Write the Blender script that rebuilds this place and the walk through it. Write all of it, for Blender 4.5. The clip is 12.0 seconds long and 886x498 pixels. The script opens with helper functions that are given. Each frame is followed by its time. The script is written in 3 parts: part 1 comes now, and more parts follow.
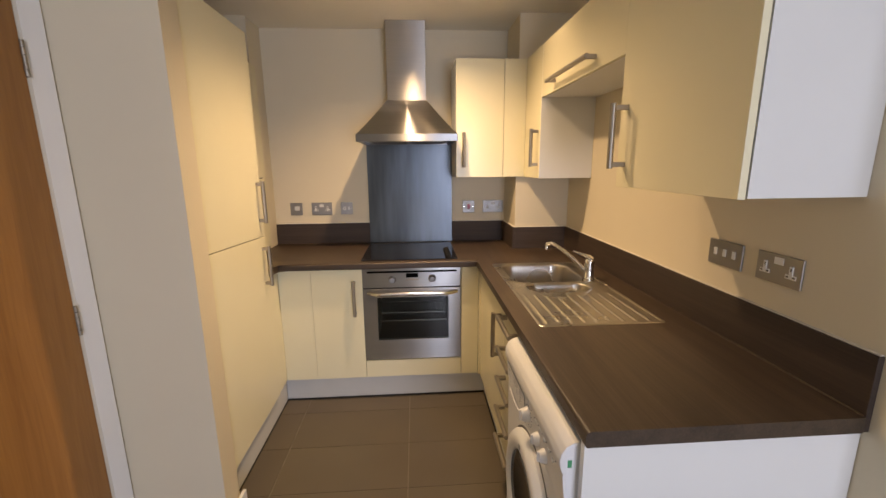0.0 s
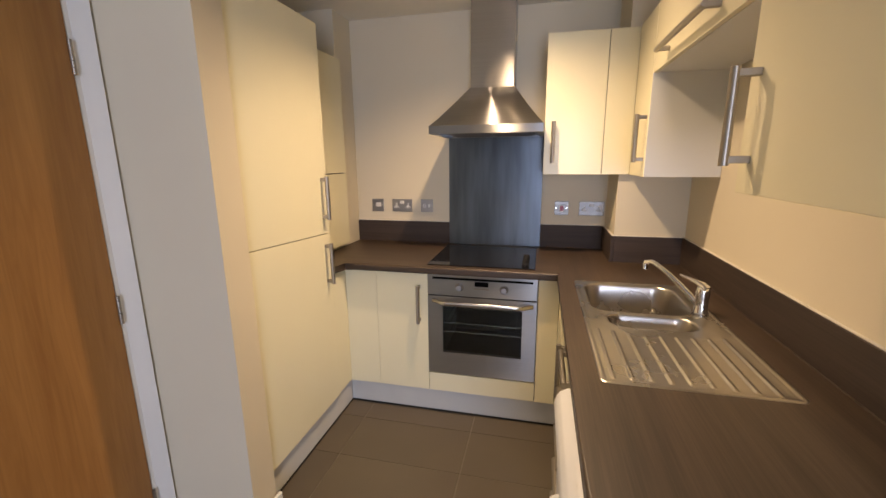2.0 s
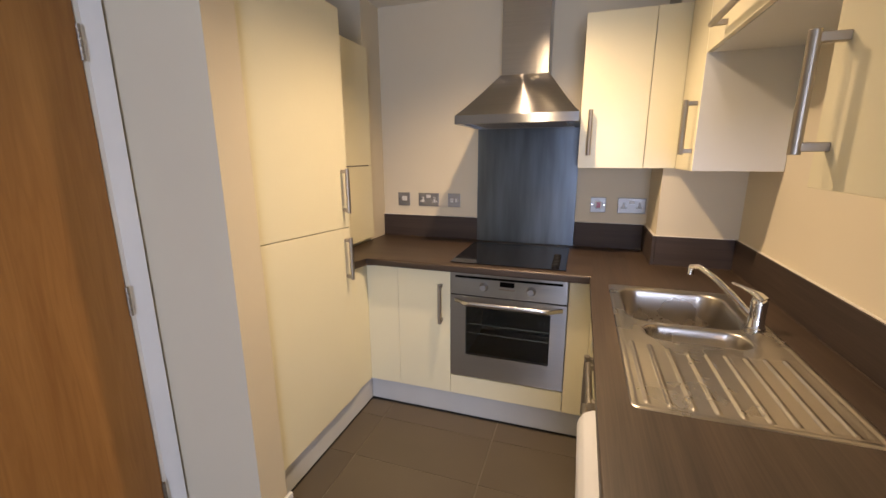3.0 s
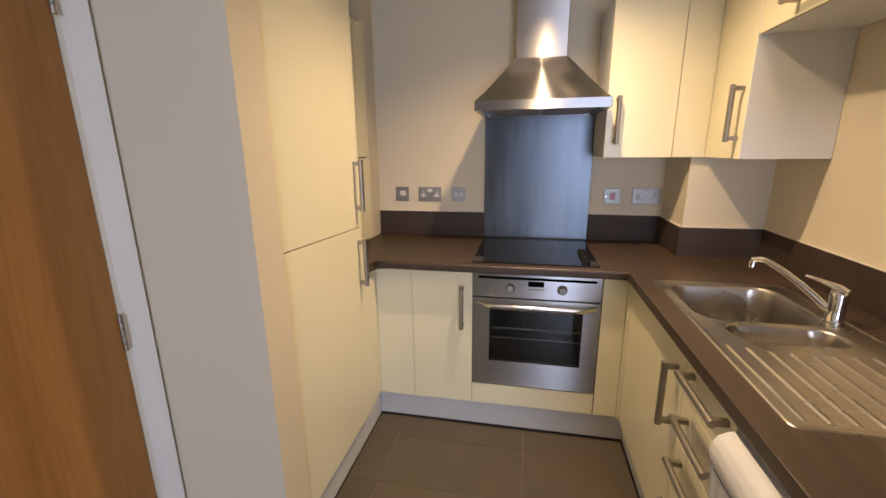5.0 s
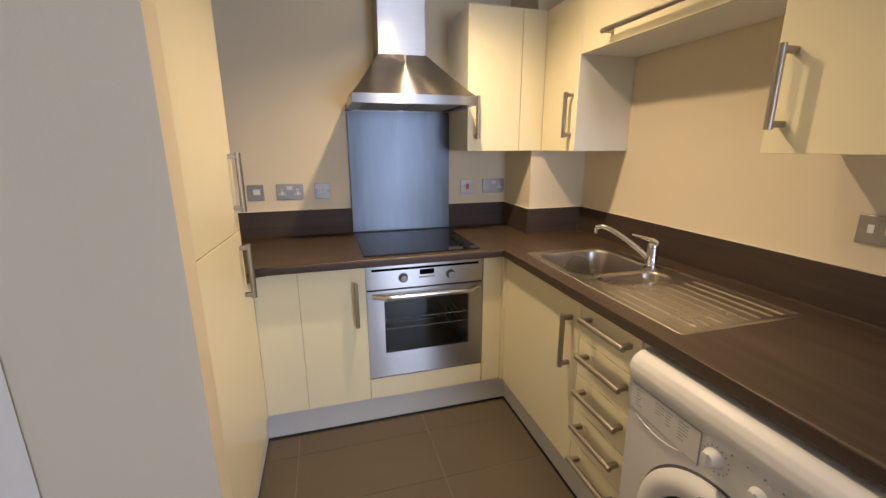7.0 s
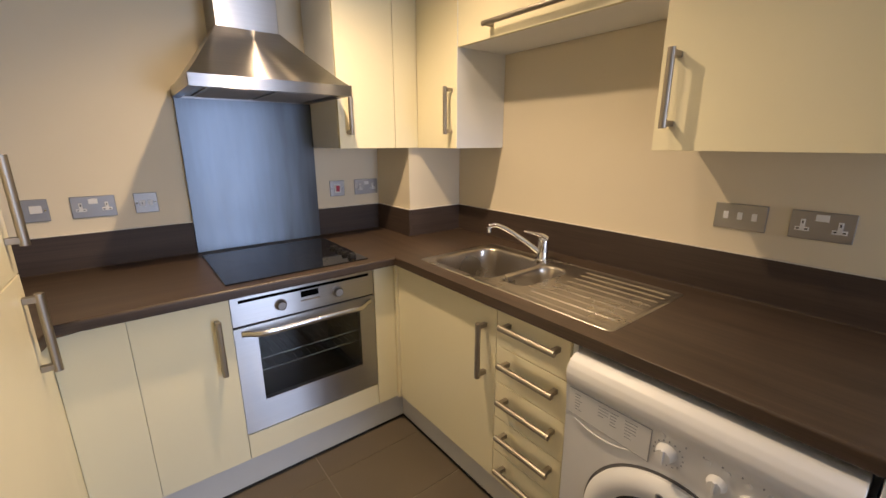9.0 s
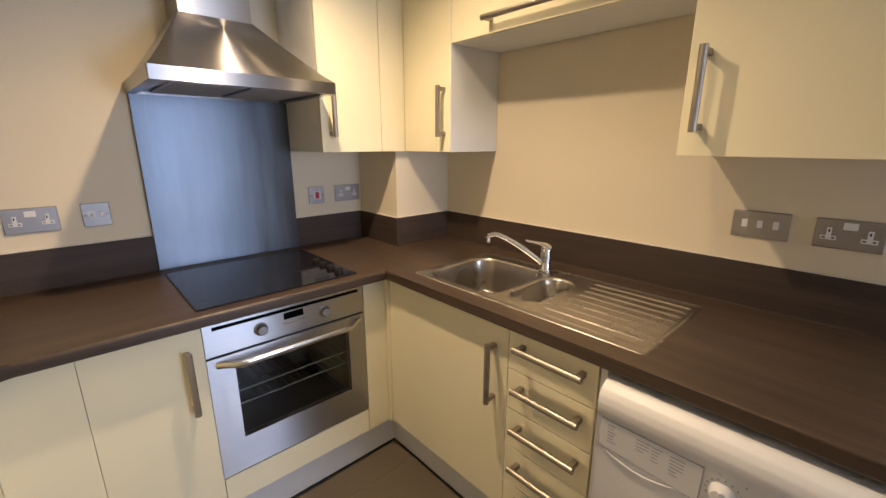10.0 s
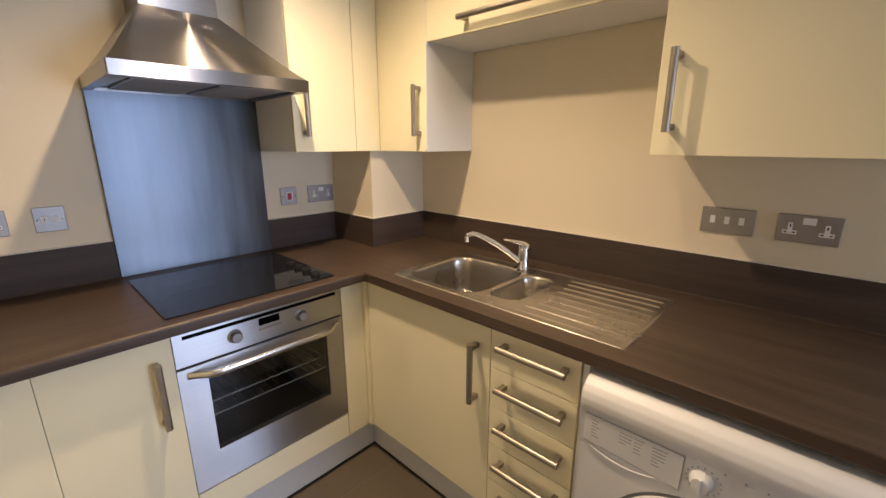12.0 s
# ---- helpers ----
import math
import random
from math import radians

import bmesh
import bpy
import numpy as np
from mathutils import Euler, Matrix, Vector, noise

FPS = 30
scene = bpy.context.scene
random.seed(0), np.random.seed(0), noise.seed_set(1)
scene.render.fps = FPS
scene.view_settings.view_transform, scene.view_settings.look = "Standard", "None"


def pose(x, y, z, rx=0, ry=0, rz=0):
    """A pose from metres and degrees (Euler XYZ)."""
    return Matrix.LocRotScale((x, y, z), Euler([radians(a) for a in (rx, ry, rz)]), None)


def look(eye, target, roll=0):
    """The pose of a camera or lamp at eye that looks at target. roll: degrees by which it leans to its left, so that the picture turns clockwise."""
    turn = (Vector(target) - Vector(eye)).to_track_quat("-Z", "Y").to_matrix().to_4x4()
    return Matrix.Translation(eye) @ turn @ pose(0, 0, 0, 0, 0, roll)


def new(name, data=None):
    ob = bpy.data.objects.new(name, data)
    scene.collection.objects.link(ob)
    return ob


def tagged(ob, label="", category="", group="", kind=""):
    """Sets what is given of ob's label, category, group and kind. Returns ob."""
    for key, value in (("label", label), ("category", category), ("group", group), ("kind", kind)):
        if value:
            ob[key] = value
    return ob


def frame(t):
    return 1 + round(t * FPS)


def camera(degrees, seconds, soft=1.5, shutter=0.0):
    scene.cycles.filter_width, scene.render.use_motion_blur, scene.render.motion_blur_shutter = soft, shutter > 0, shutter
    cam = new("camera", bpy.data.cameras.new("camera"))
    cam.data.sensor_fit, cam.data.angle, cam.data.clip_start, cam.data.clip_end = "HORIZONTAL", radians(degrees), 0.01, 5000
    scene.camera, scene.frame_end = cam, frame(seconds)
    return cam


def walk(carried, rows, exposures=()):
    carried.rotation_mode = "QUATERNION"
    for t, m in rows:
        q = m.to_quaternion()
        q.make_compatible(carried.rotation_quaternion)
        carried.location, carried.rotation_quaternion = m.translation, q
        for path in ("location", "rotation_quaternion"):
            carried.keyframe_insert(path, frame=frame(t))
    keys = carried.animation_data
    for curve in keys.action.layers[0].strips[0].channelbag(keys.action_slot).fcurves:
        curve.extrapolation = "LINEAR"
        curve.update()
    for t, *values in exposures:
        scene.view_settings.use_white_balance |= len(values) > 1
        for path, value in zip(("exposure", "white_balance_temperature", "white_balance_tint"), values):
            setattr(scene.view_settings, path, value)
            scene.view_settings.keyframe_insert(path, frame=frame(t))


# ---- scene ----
cam = camera(94.6, 12.0)
PATH = [
    (0, (0.032, -2.406, 1.481), (0.16, -0.452, 1.072), -0.5),
    (0.5, (0.105, -2.369, 1.492), (0.071, -0.413, 1.078), -0.4),
    (1, (0.189, -2.32, 1.491), (0.009, -0.373, 1.071), -0.5),
    (1.5, (0.253, -2.229, 1.483), (-0.072, -0.302, 1.057), -0.5),
    (2, (0.289, -2.101, 1.479), (-0.164, -0.2, 1.051), -0.5),
    (2.5, (0.336, -2.017, 1.476), (-0.228, -0.15, 1.034), -0.4),
    (3, (0.322, -1.973, 1.463), (-0.299, -0.126, 1.013), -0.3),
    (3.5, (0.294, -1.917, 1.461), (-0.356, -0.081, 1.006), -0.5),
    (3.7, (0.258, -1.898, 1.469), (-0.387, -0.063, 1.004), -0.5),
    (5.3, (-0.132, -1.878, 1.437), (-0.413, 0.043, 0.957), -0.4),
    (5.5, (-0.173, -1.881, 1.427), (-0.375, 0.05, 0.949), -0.2),
    (6, (-0.278, -1.897, 1.401), (-0.251, 0.045, 0.924), -0.3),
    (6.5, (-0.377, -1.909, 1.406), (-0.099, 0.011, 0.923), -0.3),
    (7, (-0.456, -1.885, 1.42), (0.078, -0.02, 0.931), -0.2),
    (7.5, (-0.523, -1.829, 1.436), (0.243, -0.049, 0.941), -0.1),
    (7.7, (-0.535, -1.81, 1.415), (0.308, -0.064, 0.925), -0.0),
    (9.3, (-0.542, -1.532, 1.426), (0.695, -0.044, 0.92), -0.1),
    (9.5, (-0.54, -1.481, 1.424), (0.726, -0.015, 0.924), -0.0),
    (10, (-0.544, -1.412, 1.431), (0.767, 0.014, 0.93), 0.0),
    (10.5, (-0.558, -1.389, 1.431), (0.787, 0.003, 0.927), -0.0),
    (11, (-0.556, -1.383, 1.433), (0.818, -0.02, 0.927), -0.0),
    (11.5, (-0.561, -1.379, 1.427), (0.841, -0.042, 0.93), -0.1),
    (12, (-0.559, -1.384, 1.431), (0.851, -0.057, 0.928), -0.0),
]
LOOKS = [(0.0, -0.22, 7350, 18), (1.5, -0.17, 6850, 18), (3.5, -0.12, 6450, 18), (5.5, -0.22, 6550, 17), (7.5, -0.18, 6450, 15), (12.0, -0.08, 6200, 17)]
walk(cam, [(t, look(eye, target, roll)) for t, eye, target, roll in PATH], LOOKS)

# ---- light ----
def make_world():
    w = bpy.data.worlds.new("sky")
    scene.world = w
    w.use_nodes = True
    nt = w.node_tree
    sky = nt.nodes.new("ShaderNodeTexSky")
    sky.sky_type = "NISHITA"
    sky.sun_disc = False
    sky.sun_elevation = radians(35)
    sky.sun_rotation = radians(20)
    nt.links.new(sky.outputs[0], nt.nodes["Background"].inputs[0])
    nt.nodes["Background"].inputs[1].default_value = 0.06


def lamp(name, kind, m, energy, color, size):
    data = bpy.data.lights.new(name, kind)
    data.energy, data.color = energy, color
    ob = new(name, data)
    ob.matrix_world = m
    if kind == "AREA":
        data.shape, data.size, data.size_y = "RECTANGLE", size[0], size[1]
    elif kind == "SPOT":
        data.shadow_soft_size, data.spot_size, data.spot_blend = size[0], radians(size[1]), size[2]
    elif kind == "SUN":
        data.angle = radians(size[0])
    else:
        data.shadow_soft_size = size[0]
    return ob


WARM = (1.0, 0.735, 0.437)
CEIL = 2.375
LAMP_A = (0.03, -0.30)
LAMP_B = (0.03, -0.87)
LAMP_C = (0.51, -0.30)
make_world()
lamp("sun", "SUN", look((0, 8, 12), (0, 0, 0)), 2.0, (1.0, 0.95, 0.88), (0.5,))
for (lx, ly), power in ((LAMP_A, 112), (LAMP_B, 17), (LAMP_C, 11)):
    lamp("spot_lamp", "SPOT", look((lx, ly, CEIL - 0.03), (lx, ly + 0.001, 0)), power, WARM, (0.025, 142, 1.0))
lamp("spot_lamp_beam", "SPOT", look((LAMP_A[0], LAMP_A[1], CEIL - 0.032), (LAMP_A[0], LAMP_A[1] + 0.001, 0)), 12, WARM, (0.025, 96, 1.0))
lamp("window_daylight", "AREA", look((0.98, -5.42, 1.20), (0.98, 0, 1.20)), 108, (0.655, 0.765, 1.0), (1.25, 1.9))


# ---- materials ----
def mat(name, color, rough=0.5, metal=0.0, var=0.06, vscale=4.0, bump=0.05, bscale=200.0, stretch=(1, 1, 1), spec=0.5, coat=0.0, rvar=0.1, random_tone=0.0, brushed=0.0, detail=6):
    m = bpy.data.materials.new(name)
    m.use_nodes = True
    nt = m.node_tree
    b = nt.nodes["Principled BSDF"]
    b.inputs["Metallic"].default_value = metal
    b.inputs["Specular IOR Level"].default_value = spec
    b.inputs["Coat Weight"].default_value = coat
    b.inputs["Coat Roughness"].default_value = 0.08
    tc = nt.nodes.new("ShaderNodeTexCoord")
    mp = nt.nodes.new("ShaderNodeMapping")
    mp.inputs["Scale"].default_value = stretch
    nt.links.new(tc.outputs["Object"], mp.inputs[0])
    n1 = nt.nodes.new("ShaderNodeTexNoise")
    n1.inputs["Scale"].default_value, n1.inputs["Detail"].default_value = vscale, detail
    n2 = nt.nodes.new("ShaderNodeTexNoise")
    n2.inputs["Scale"].default_value, n2.inputs["Detail"].default_value = bscale, 3
    for n in (n1, n2):
        nt.links.new(mp.outputs[0], n.inputs["Vector"])
    ramp = nt.nodes.new("ShaderNodeValToRGB")
    ramp.color_ramp.elements[0].position, ramp.color_ramp.elements[1].position = 0.3, 0.7
    lo = [max(0.0, c * (1 - var)) for c in color]
    hi = [min(1.0, c * (1 + var)) for c in color]
    ramp.color_ramp.elements[0].color, ramp.color_ramp.elements[1].color = (*lo, 1), (*hi, 1)
    nt.links.new(n1.outputs[0], ramp.inputs[0])
    out = ramp.outputs[0]
    if random_tone:
        oi = nt.nodes.new("ShaderNodeObjectInfo")
        hs = nt.nodes.new("ShaderNodeHueSaturation")
        mr = nt.nodes.new("ShaderNodeMapRange")
        mr.inputs["To Min"].default_value, mr.inputs["To Max"].default_value = 1 - random_tone, 1 + random_tone
        nt.links.new(oi.outputs["Random"], mr.inputs[0])
        nt.links.new(mr.outputs[0], hs.inputs["Value"])
        nt.links.new(out, hs.inputs["Color"])
        out = hs.outputs[0]
    nt.links.new(out, b.inputs["Base Color"])
    mr = nt.nodes.new("ShaderNodeMapRange")
    mr.inputs["To Min"].default_value, mr.inputs["To Max"].default_value = rough * (1 - rvar), min(1, rough * (1 + rvar))
    nt.links.new(n1.outputs[0], mr.inputs[0])
    nt.links.new(mr.outputs[0], b.inputs["Roughness"])
    if brushed:
        tg = nt.nodes.new("ShaderNodeTangent")
        tg.direction_type, tg.axis = "RADIAL", "Z"
        nt.links.new(tg.outputs[0], b.inputs["Tangent"])
        b.inputs["Anisotropic"].default_value = brushed
        b.inputs["Anisotropic Rotation"].default_value = 0.25
    if bump:
        bp = nt.nodes.new("ShaderNodeBump")
        bp.inputs["Strength"].default_value, bp.inputs["Distance"].default_value = bump, 0.002
        nt.links.new(n2.outputs[0], bp.inputs["Height"])
        nt.links.new(bp.outputs[0], b.inputs["Normal"])
    return m


def wood(name, dark, light, axis, scale=1.0, rough=0.4, bump=0.15, wide=30.0, flame=0.3):
    """Grain that runs along axis 0, 1 or 2."""
    m = bpy.data.materials.new(name)
    m.use_nodes = True
    nt = m.node_tree
    b = nt.nodes["Principled BSDF"]
    tc = nt.nodes.new("ShaderNodeTexCoord")
    mixes = []
    for k, (across, along, detail) in enumerate(((wide, 1.3, 6), (wide * 7, 5.0, 3), (5.0, 0.6, 3))):
        mp = nt.nodes.new("ShaderNodeMapping")
        s = [across * scale] * 3
        s[axis] = along * scale
        mp.inputs["Scale"].default_value = s
        n = nt.nodes.new("ShaderNodeTexNoise")
        n.inputs["Scale"].default_value, n.inputs["Detail"].default_value = 1.0, detail
        n.inputs["Distortion"].default_value = flame
        nt.links.new(tc.outputs["Object"], mp.inputs[0])
        nt.links.new(mp.outputs[0], n.inputs["Vector"])
        mixes.append(n)
    a = nt.nodes.new("ShaderNodeMath")
    a.operation = "ADD"
    nt.links.new(mixes[0].outputs[0], a.inputs[0])
    nt.links.new(mixes[1].outputs[0], a.inputs[1])
    a2 = nt.nodes.new("ShaderNodeMath")
    a2.operation = "ADD"
    nt.links.new(a.outputs[0], a2.inputs[0])
    nt.links.new(mixes[2].outputs[0], a2.inputs[1])
    a3 = nt.nodes.new("ShaderNodeMath")
    a3.operation = "DIVIDE"
    a3.inputs[1].default_value = 3.0
    nt.links.new(a2.outputs[0], a3.inputs[0])
    ramp = nt.nodes.new("ShaderNodeValToRGB")
    ramp.color_ramp.elements[0].position, ramp.color_ramp.elements[1].position = 0.33, 0.67
    ramp.color_ramp.elements[0].color, ramp.color_ramp.elements[1].color = (*dark, 1), (*light, 1)
    nt.links.new(a3.outputs[0], ramp.inputs[0])
    nt.links.new(ramp.outputs[0], b.inputs["Base Color"])
    b.inputs["Roughness"].default_value = rough
    bp = nt.nodes.new("ShaderNodeBump")
    bp.inputs["Strength"].default_value, bp.inputs["Distance"].default_value = bump, 0.001
    nt.links.new(mixes[1].outputs[0], bp.inputs["Height"])
    nt.links.new(bp.outputs[0], b.inputs["Normal"])
    return m


def glass(name, color=(1, 1, 1), rough=0.0):
    m = bpy.data.materials.new(name)
    m.use_nodes = True
    b = m.node_tree.nodes["Principled BSDF"]
    b.inputs["Base Color"].default_value = (*color, 1)
    b.inputs["Roughness"].default_value = rough
    b.inputs["Transmission Weight"].default_value = 1.0
    b.inputs["IOR"].default_value = 1.45
    return m


def glow(name, color, strength):
    m = bpy.data.materials.new(name)
    m.use_nodes = True
    b = m.node_tree.nodes["Principled BSDF"]
    b.inputs["Emission Color"].default_value = (*color, 1)
    b.inputs["Emission Strength"].default_value = strength
    return m


PAINT = mat("wall_paint", (0.68, 0.612, 0.468), 0.75, var=0.02, vscale=2.5, bump=0.12, bscale=260)
CEILING = mat("ceiling_paint", (0.82, 0.78, 0.68), 0.85, var=0.02, vscale=2, bump=0.1, bscale=200)
TRIM = mat("white_gloss_paint", (0.78, 0.78, 0.76), 0.35, var=0.02, bump=0.04, bscale=80)
CREAM = mat("cream_gloss_laminate", (0.80, 0.748, 0.535), 0.21, var=0.012, vscale=3, bump=0.012, bscale=18, spec=0.32, rvar=0.25)
WHITEBOARD = mat("white_melamine", (0.73, 0.745, 0.74), 0.4, var=0.015, bump=0.02, bscale=300)
PLINTH = mat("pale_plinth", (0.62, 0.62, 0.60), 0.4, var=0.03, vscale=6, bump=0.02, bscale=120)
TOP_X = wood("dark_wood_laminate_x", (0.0225, 0.0148, 0.0096), (0.082, 0.054, 0.0350), 0, rough=0.42)
TOP_Y = wood("dark_wood_laminate_y", (0.0225, 0.0148, 0.0096), (0.082, 0.054, 0.0350), 1, rough=0.42)
UP_X = wood("upstand_laminate_x", (0.0230, 0.0145, 0.0110), (0.062, 0.041, 0.031), 0, rough=0.62)
UP_Y = wood("upstand_laminate_y", (0.0230, 0.0145, 0.0110), (0.062, 0.041, 0.031), 1, rough=0.62)
OAK = wood("oak_veneer", (0.235, 0.100, 0.026), (0.38, 0.185, 0.052), 2, scale=0.5, rough=0.38, bump=0.05, wide=11, flame=1.9)
STEEL = mat("brushed_steel", (0.44, 0.425, 0.405), 0.34, 1.0, var=0.05, vscale=1.0, bump=0, bscale=1.0, stretch=(3, 3, 300), rvar=0.06, brushed=1.0)
OVEN_STEEL = mat("oven_steel", (0.42, 0.42, 0.42), 0.30, 1.0, var=0.04, vscale=1.0, bump=0, bscale=1.0, stretch=(3, 3, 300), rvar=0.05, brushed=0.95)
SPLASH = mat("brushed_steel_panel", (0.156, 0.182, 0.214), 0.38, 1.0, var=0.22, vscale=1.0, bump=0, bscale=1.0, stretch=(17, 17, 2.2), rvar=0.3, detail=2.5, brushed=0.85)
SINK = mat("sink_steel", (0.48, 0.45, 0.405), 0.28, 1.0, var=0.06, vscale=5, bump=0, rvar=0.15)
RIM = mat("satin_steel_band", (0.34, 0.34, 0.345), 0.34, 1.0, var=0.03, vscale=1.0, bump=0, stretch=(3, 3, 300), rvar=0.05, brushed=1.0)
BARSTEEL = mat("polished_bar_steel", (0.58, 0.57, 0.56), 0.24, 1.0, var=0.03, vscale=12, bump=0, rvar=0.2)
NICKEL = mat("brushed_nickel", (0.36, 0.325, 0.275), 0.42, 1.0, var=0.05, vscale=30, bump=0.06, bscale=600)
CHROME = mat("chrome", (0.80, 0.80, 0.80), 0.08, 1.0, var=0.02, bump=0)
PLATE = mat("satin_plate", (0.33, 0.325, 0.32), 0.46, 1.0, var=0.05, vscale=20, bump=0.05, bscale=500)
BLACK = mat("black_plastic", (0.010, 0.010, 0.011), 0.6, var=0.1, bump=0.02, spec=0.25)
# Black of the clock display; also paints the shade inside the oven's vent slot.
SLOT = mat("slot_shade_and_display", (0.003, 0.003, 0.003), 0.9, var=0.1, bump=0, spec=0.0)
# Black of the seal strips; also stands for shade in the gaps between fronts.
DARK = mat("gap_shade_and_seal", (0.02, 0.017, 0.014), 0.7, var=0.1, bump=0.05)
HOB = mat("black_hob_glass", (0.008, 0.008, 0.010), 0.05, var=0.1, bump=0, spec=0.35)
RING = mat("hob_ring_print", (0.055, 0.055, 0.06), 0.25, var=0.1, bump=0)
OVENGLASS = glass("smoked_oven_glass", (0.60, 0.68, 0.68))
CAVITY = mat("oven_enamel", (0.045, 0.050, 0.055), 0.35, var=0.2, bump=0.05)
WIRE = mat("oven_wire", (0.65, 0.65, 0.65), 0.25, 1.0, bump=0)
APPLIANCE = mat("white_enamel", (0.74, 0.750, 0.765), 0.42, var=0.01, bump=0.01, bscale=60)
PLASTIC = mat("white_plastic", (0.74, 0.755, 0.775), 0.35, var=0.01, bump=0.01)
GREYPRINT = mat("grey_print", (0.33, 0.35, 0.40), 0.5, var=0.05, bump=0)
GREEN = mat("green_label", (0.05, 0.30, 0.14), 0.5, var=0.1, bump=0)
ROCKER = mat("pale_grey_rocker", (0.70, 0.69, 0.67), 0.4, var=0.02, bump=0.01)
RED = mat("red_rocker", (0.36, 0.012, 0.045), 0.3, var=0.05, bump=0)
SEAL = mat("white_sealant", (0.72, 0.68, 0.60), 0.5, var=0.08, vscale=40, bump=0.1)
TILE = mat("brown_grey_tile", (0.108, 0.087, 0.062), 0.35, var=0.07, vscale=2.5, bump=0.0, bscale=60, random_tone=0.03, rvar=0.08, detail=3)
GROUT = mat("grout", (0.19, 0.16, 0.125), 0.5, var=0.25, vscale=14, bump=0.3, bscale=300)
CARPET = mat("beige_floor", (0.30, 0.25, 0.19), 0.9, var=0.1, vscale=20, bump=0.4, bscale=300)
RUBBER = mat("grey_rubber", (0.10, 0.10, 0.11), 0.5, var=0.1, bump=0)
GLOW = glow("lamp_glow", (1.0, 0.78, 0.5), 12)
PANE = glass("window_glass")
GROUND = mat("outside_ground", (0.16, 0.17, 0.13), 0.9, var=0.3, vscale=0.05, bump=0)


# ---- builders ----
def thing(name, base, label, category, group="", kind=""):
    ob = new(name)
    ob.location = base
    ob.empty_display_size = 0.1
    return tagged(ob, label, category, group, kind)


def root_at(ob):
    p = Vector((0, 0, 0))
    while ob is not None:
        p += ob.location
        ob = ob.parent
    return p


def part(name, bm, material, parent=None, label="", smooth=False, kind=""):
    me = bpy.data.meshes.new(name)
    if parent is not None:
        bmesh.ops.translate(bm, vec=-root_at(parent), verts=bm.verts)
    bmesh.ops.recalc_face_normals(bm, faces=bm.faces)
    bm.to_mesh(me)
    bm.free()
    me.materials.append(material)
    if smooth:
        for p in me.polygons:
            p.use_smooth = True
    ob = new(name, me)
    ob.parent = parent
    return tagged(ob, label, kind=kind)


def solo(name, bm, material, label, category, smooth=False, kind="", group=""):
    """A thing of one mesh, with its origin at the middle of its foot."""
    xs = [v.co for v in bm.verts]
    base = Vector(((min(v.x for v in xs) + max(v.x for v in xs)) / 2, (min(v.y for v in xs) + max(v.y for v in xs)) / 2, min(v.z for v in xs)))
    bmesh.ops.translate(bm, vec=-base, verts=bm.verts)
    ob = part(name, bm, material, None, smooth=smooth)
    ob.location = base
    return tagged(ob, label, category, group, kind)


def box(x0, x1, y0, y1, z0, z1, bev=0.0, seg=2, bm=None):
    b = bmesh.new()
    bmesh.ops.create_cube(b, size=1.0)
    for v in b.verts:
        v.co = Vector(((x0 + x1) / 2 + v.co.x * (x1 - x0), (y0 + y1) / 2 + v.co.y * (y1 - y0), (z0 + z1) / 2 + v.co.z * (z1 - z0)))
    if bev:
        bmesh.ops.bevel(b, geom=list(b.edges), offset=bev, segments=seg, profile=0.5, affect="EDGES")
    return merge(bm, b)


def merge(bm, b):
    if bm is None:
        return b
    tmp = bpy.data.meshes.new("tmp")
    b.to_mesh(tmp)
    b.free()
    bm.from_mesh(tmp)
    bpy.data.meshes.remove(tmp)
    return bm


def rod(a, b, r, seg=20, bm=None, r2=None, bev=0.0):
    a, b = Vector(a), Vector(b)
    d = b - a
    q = d.to_track_quat("Z", "Y").to_matrix().to_4x4()
    bb = bmesh.new()
    bmesh.ops.create_cone(bb, cap_ends=True, segments=seg, radius1=r, radius2=r if r2 is None else r2, depth=d.length, matrix=Matrix.Translation((a + b) / 2) @ q)
    if bev:
        es = [e for e in bb.edges if any(len(f.verts) > 4 for f in e.link_faces)]
        bmesh.ops.bevel(bb, geom=es, offset=bev, segments=2, profile=0.5, affect="EDGES")
    return merge(bm, bb)


def tube(pts, radii, seg=16, bm=None, flat=(1.0, 1.0), up=(0, 0, 1)):
    """A closed tube along points; flat squashes its section sideways and upwards."""
    b = bmesh.new()
    pts = [Vector(p) for p in pts]
    rings = []
    for i, p in enumerate(pts):
        d = (pts[min(i + 1, len(pts) - 1)] - pts[max(i - 1, 0)]).normalized()
        side = d.cross(Vector(up)).normalized()
        top = side.cross(d).normalized()
        r = radii[i]
        rings.append([b.verts.new(p + side * (r * flat[0] * math.cos(a)) + top * (r * flat[1] * math.sin(a))) for a in [2 * math.pi * k / seg for k in range(seg)]])
    for r0, r1 in zip(rings, rings[1:]):
        for k in range(seg):
            b.faces.new((r0[k], r0[(k + 1) % seg], r1[(k + 1) % seg], r1[k]))
    b.faces.new(rings[0][::-1])
    b.faces.new(rings[-1])
    return merge(bm, b)


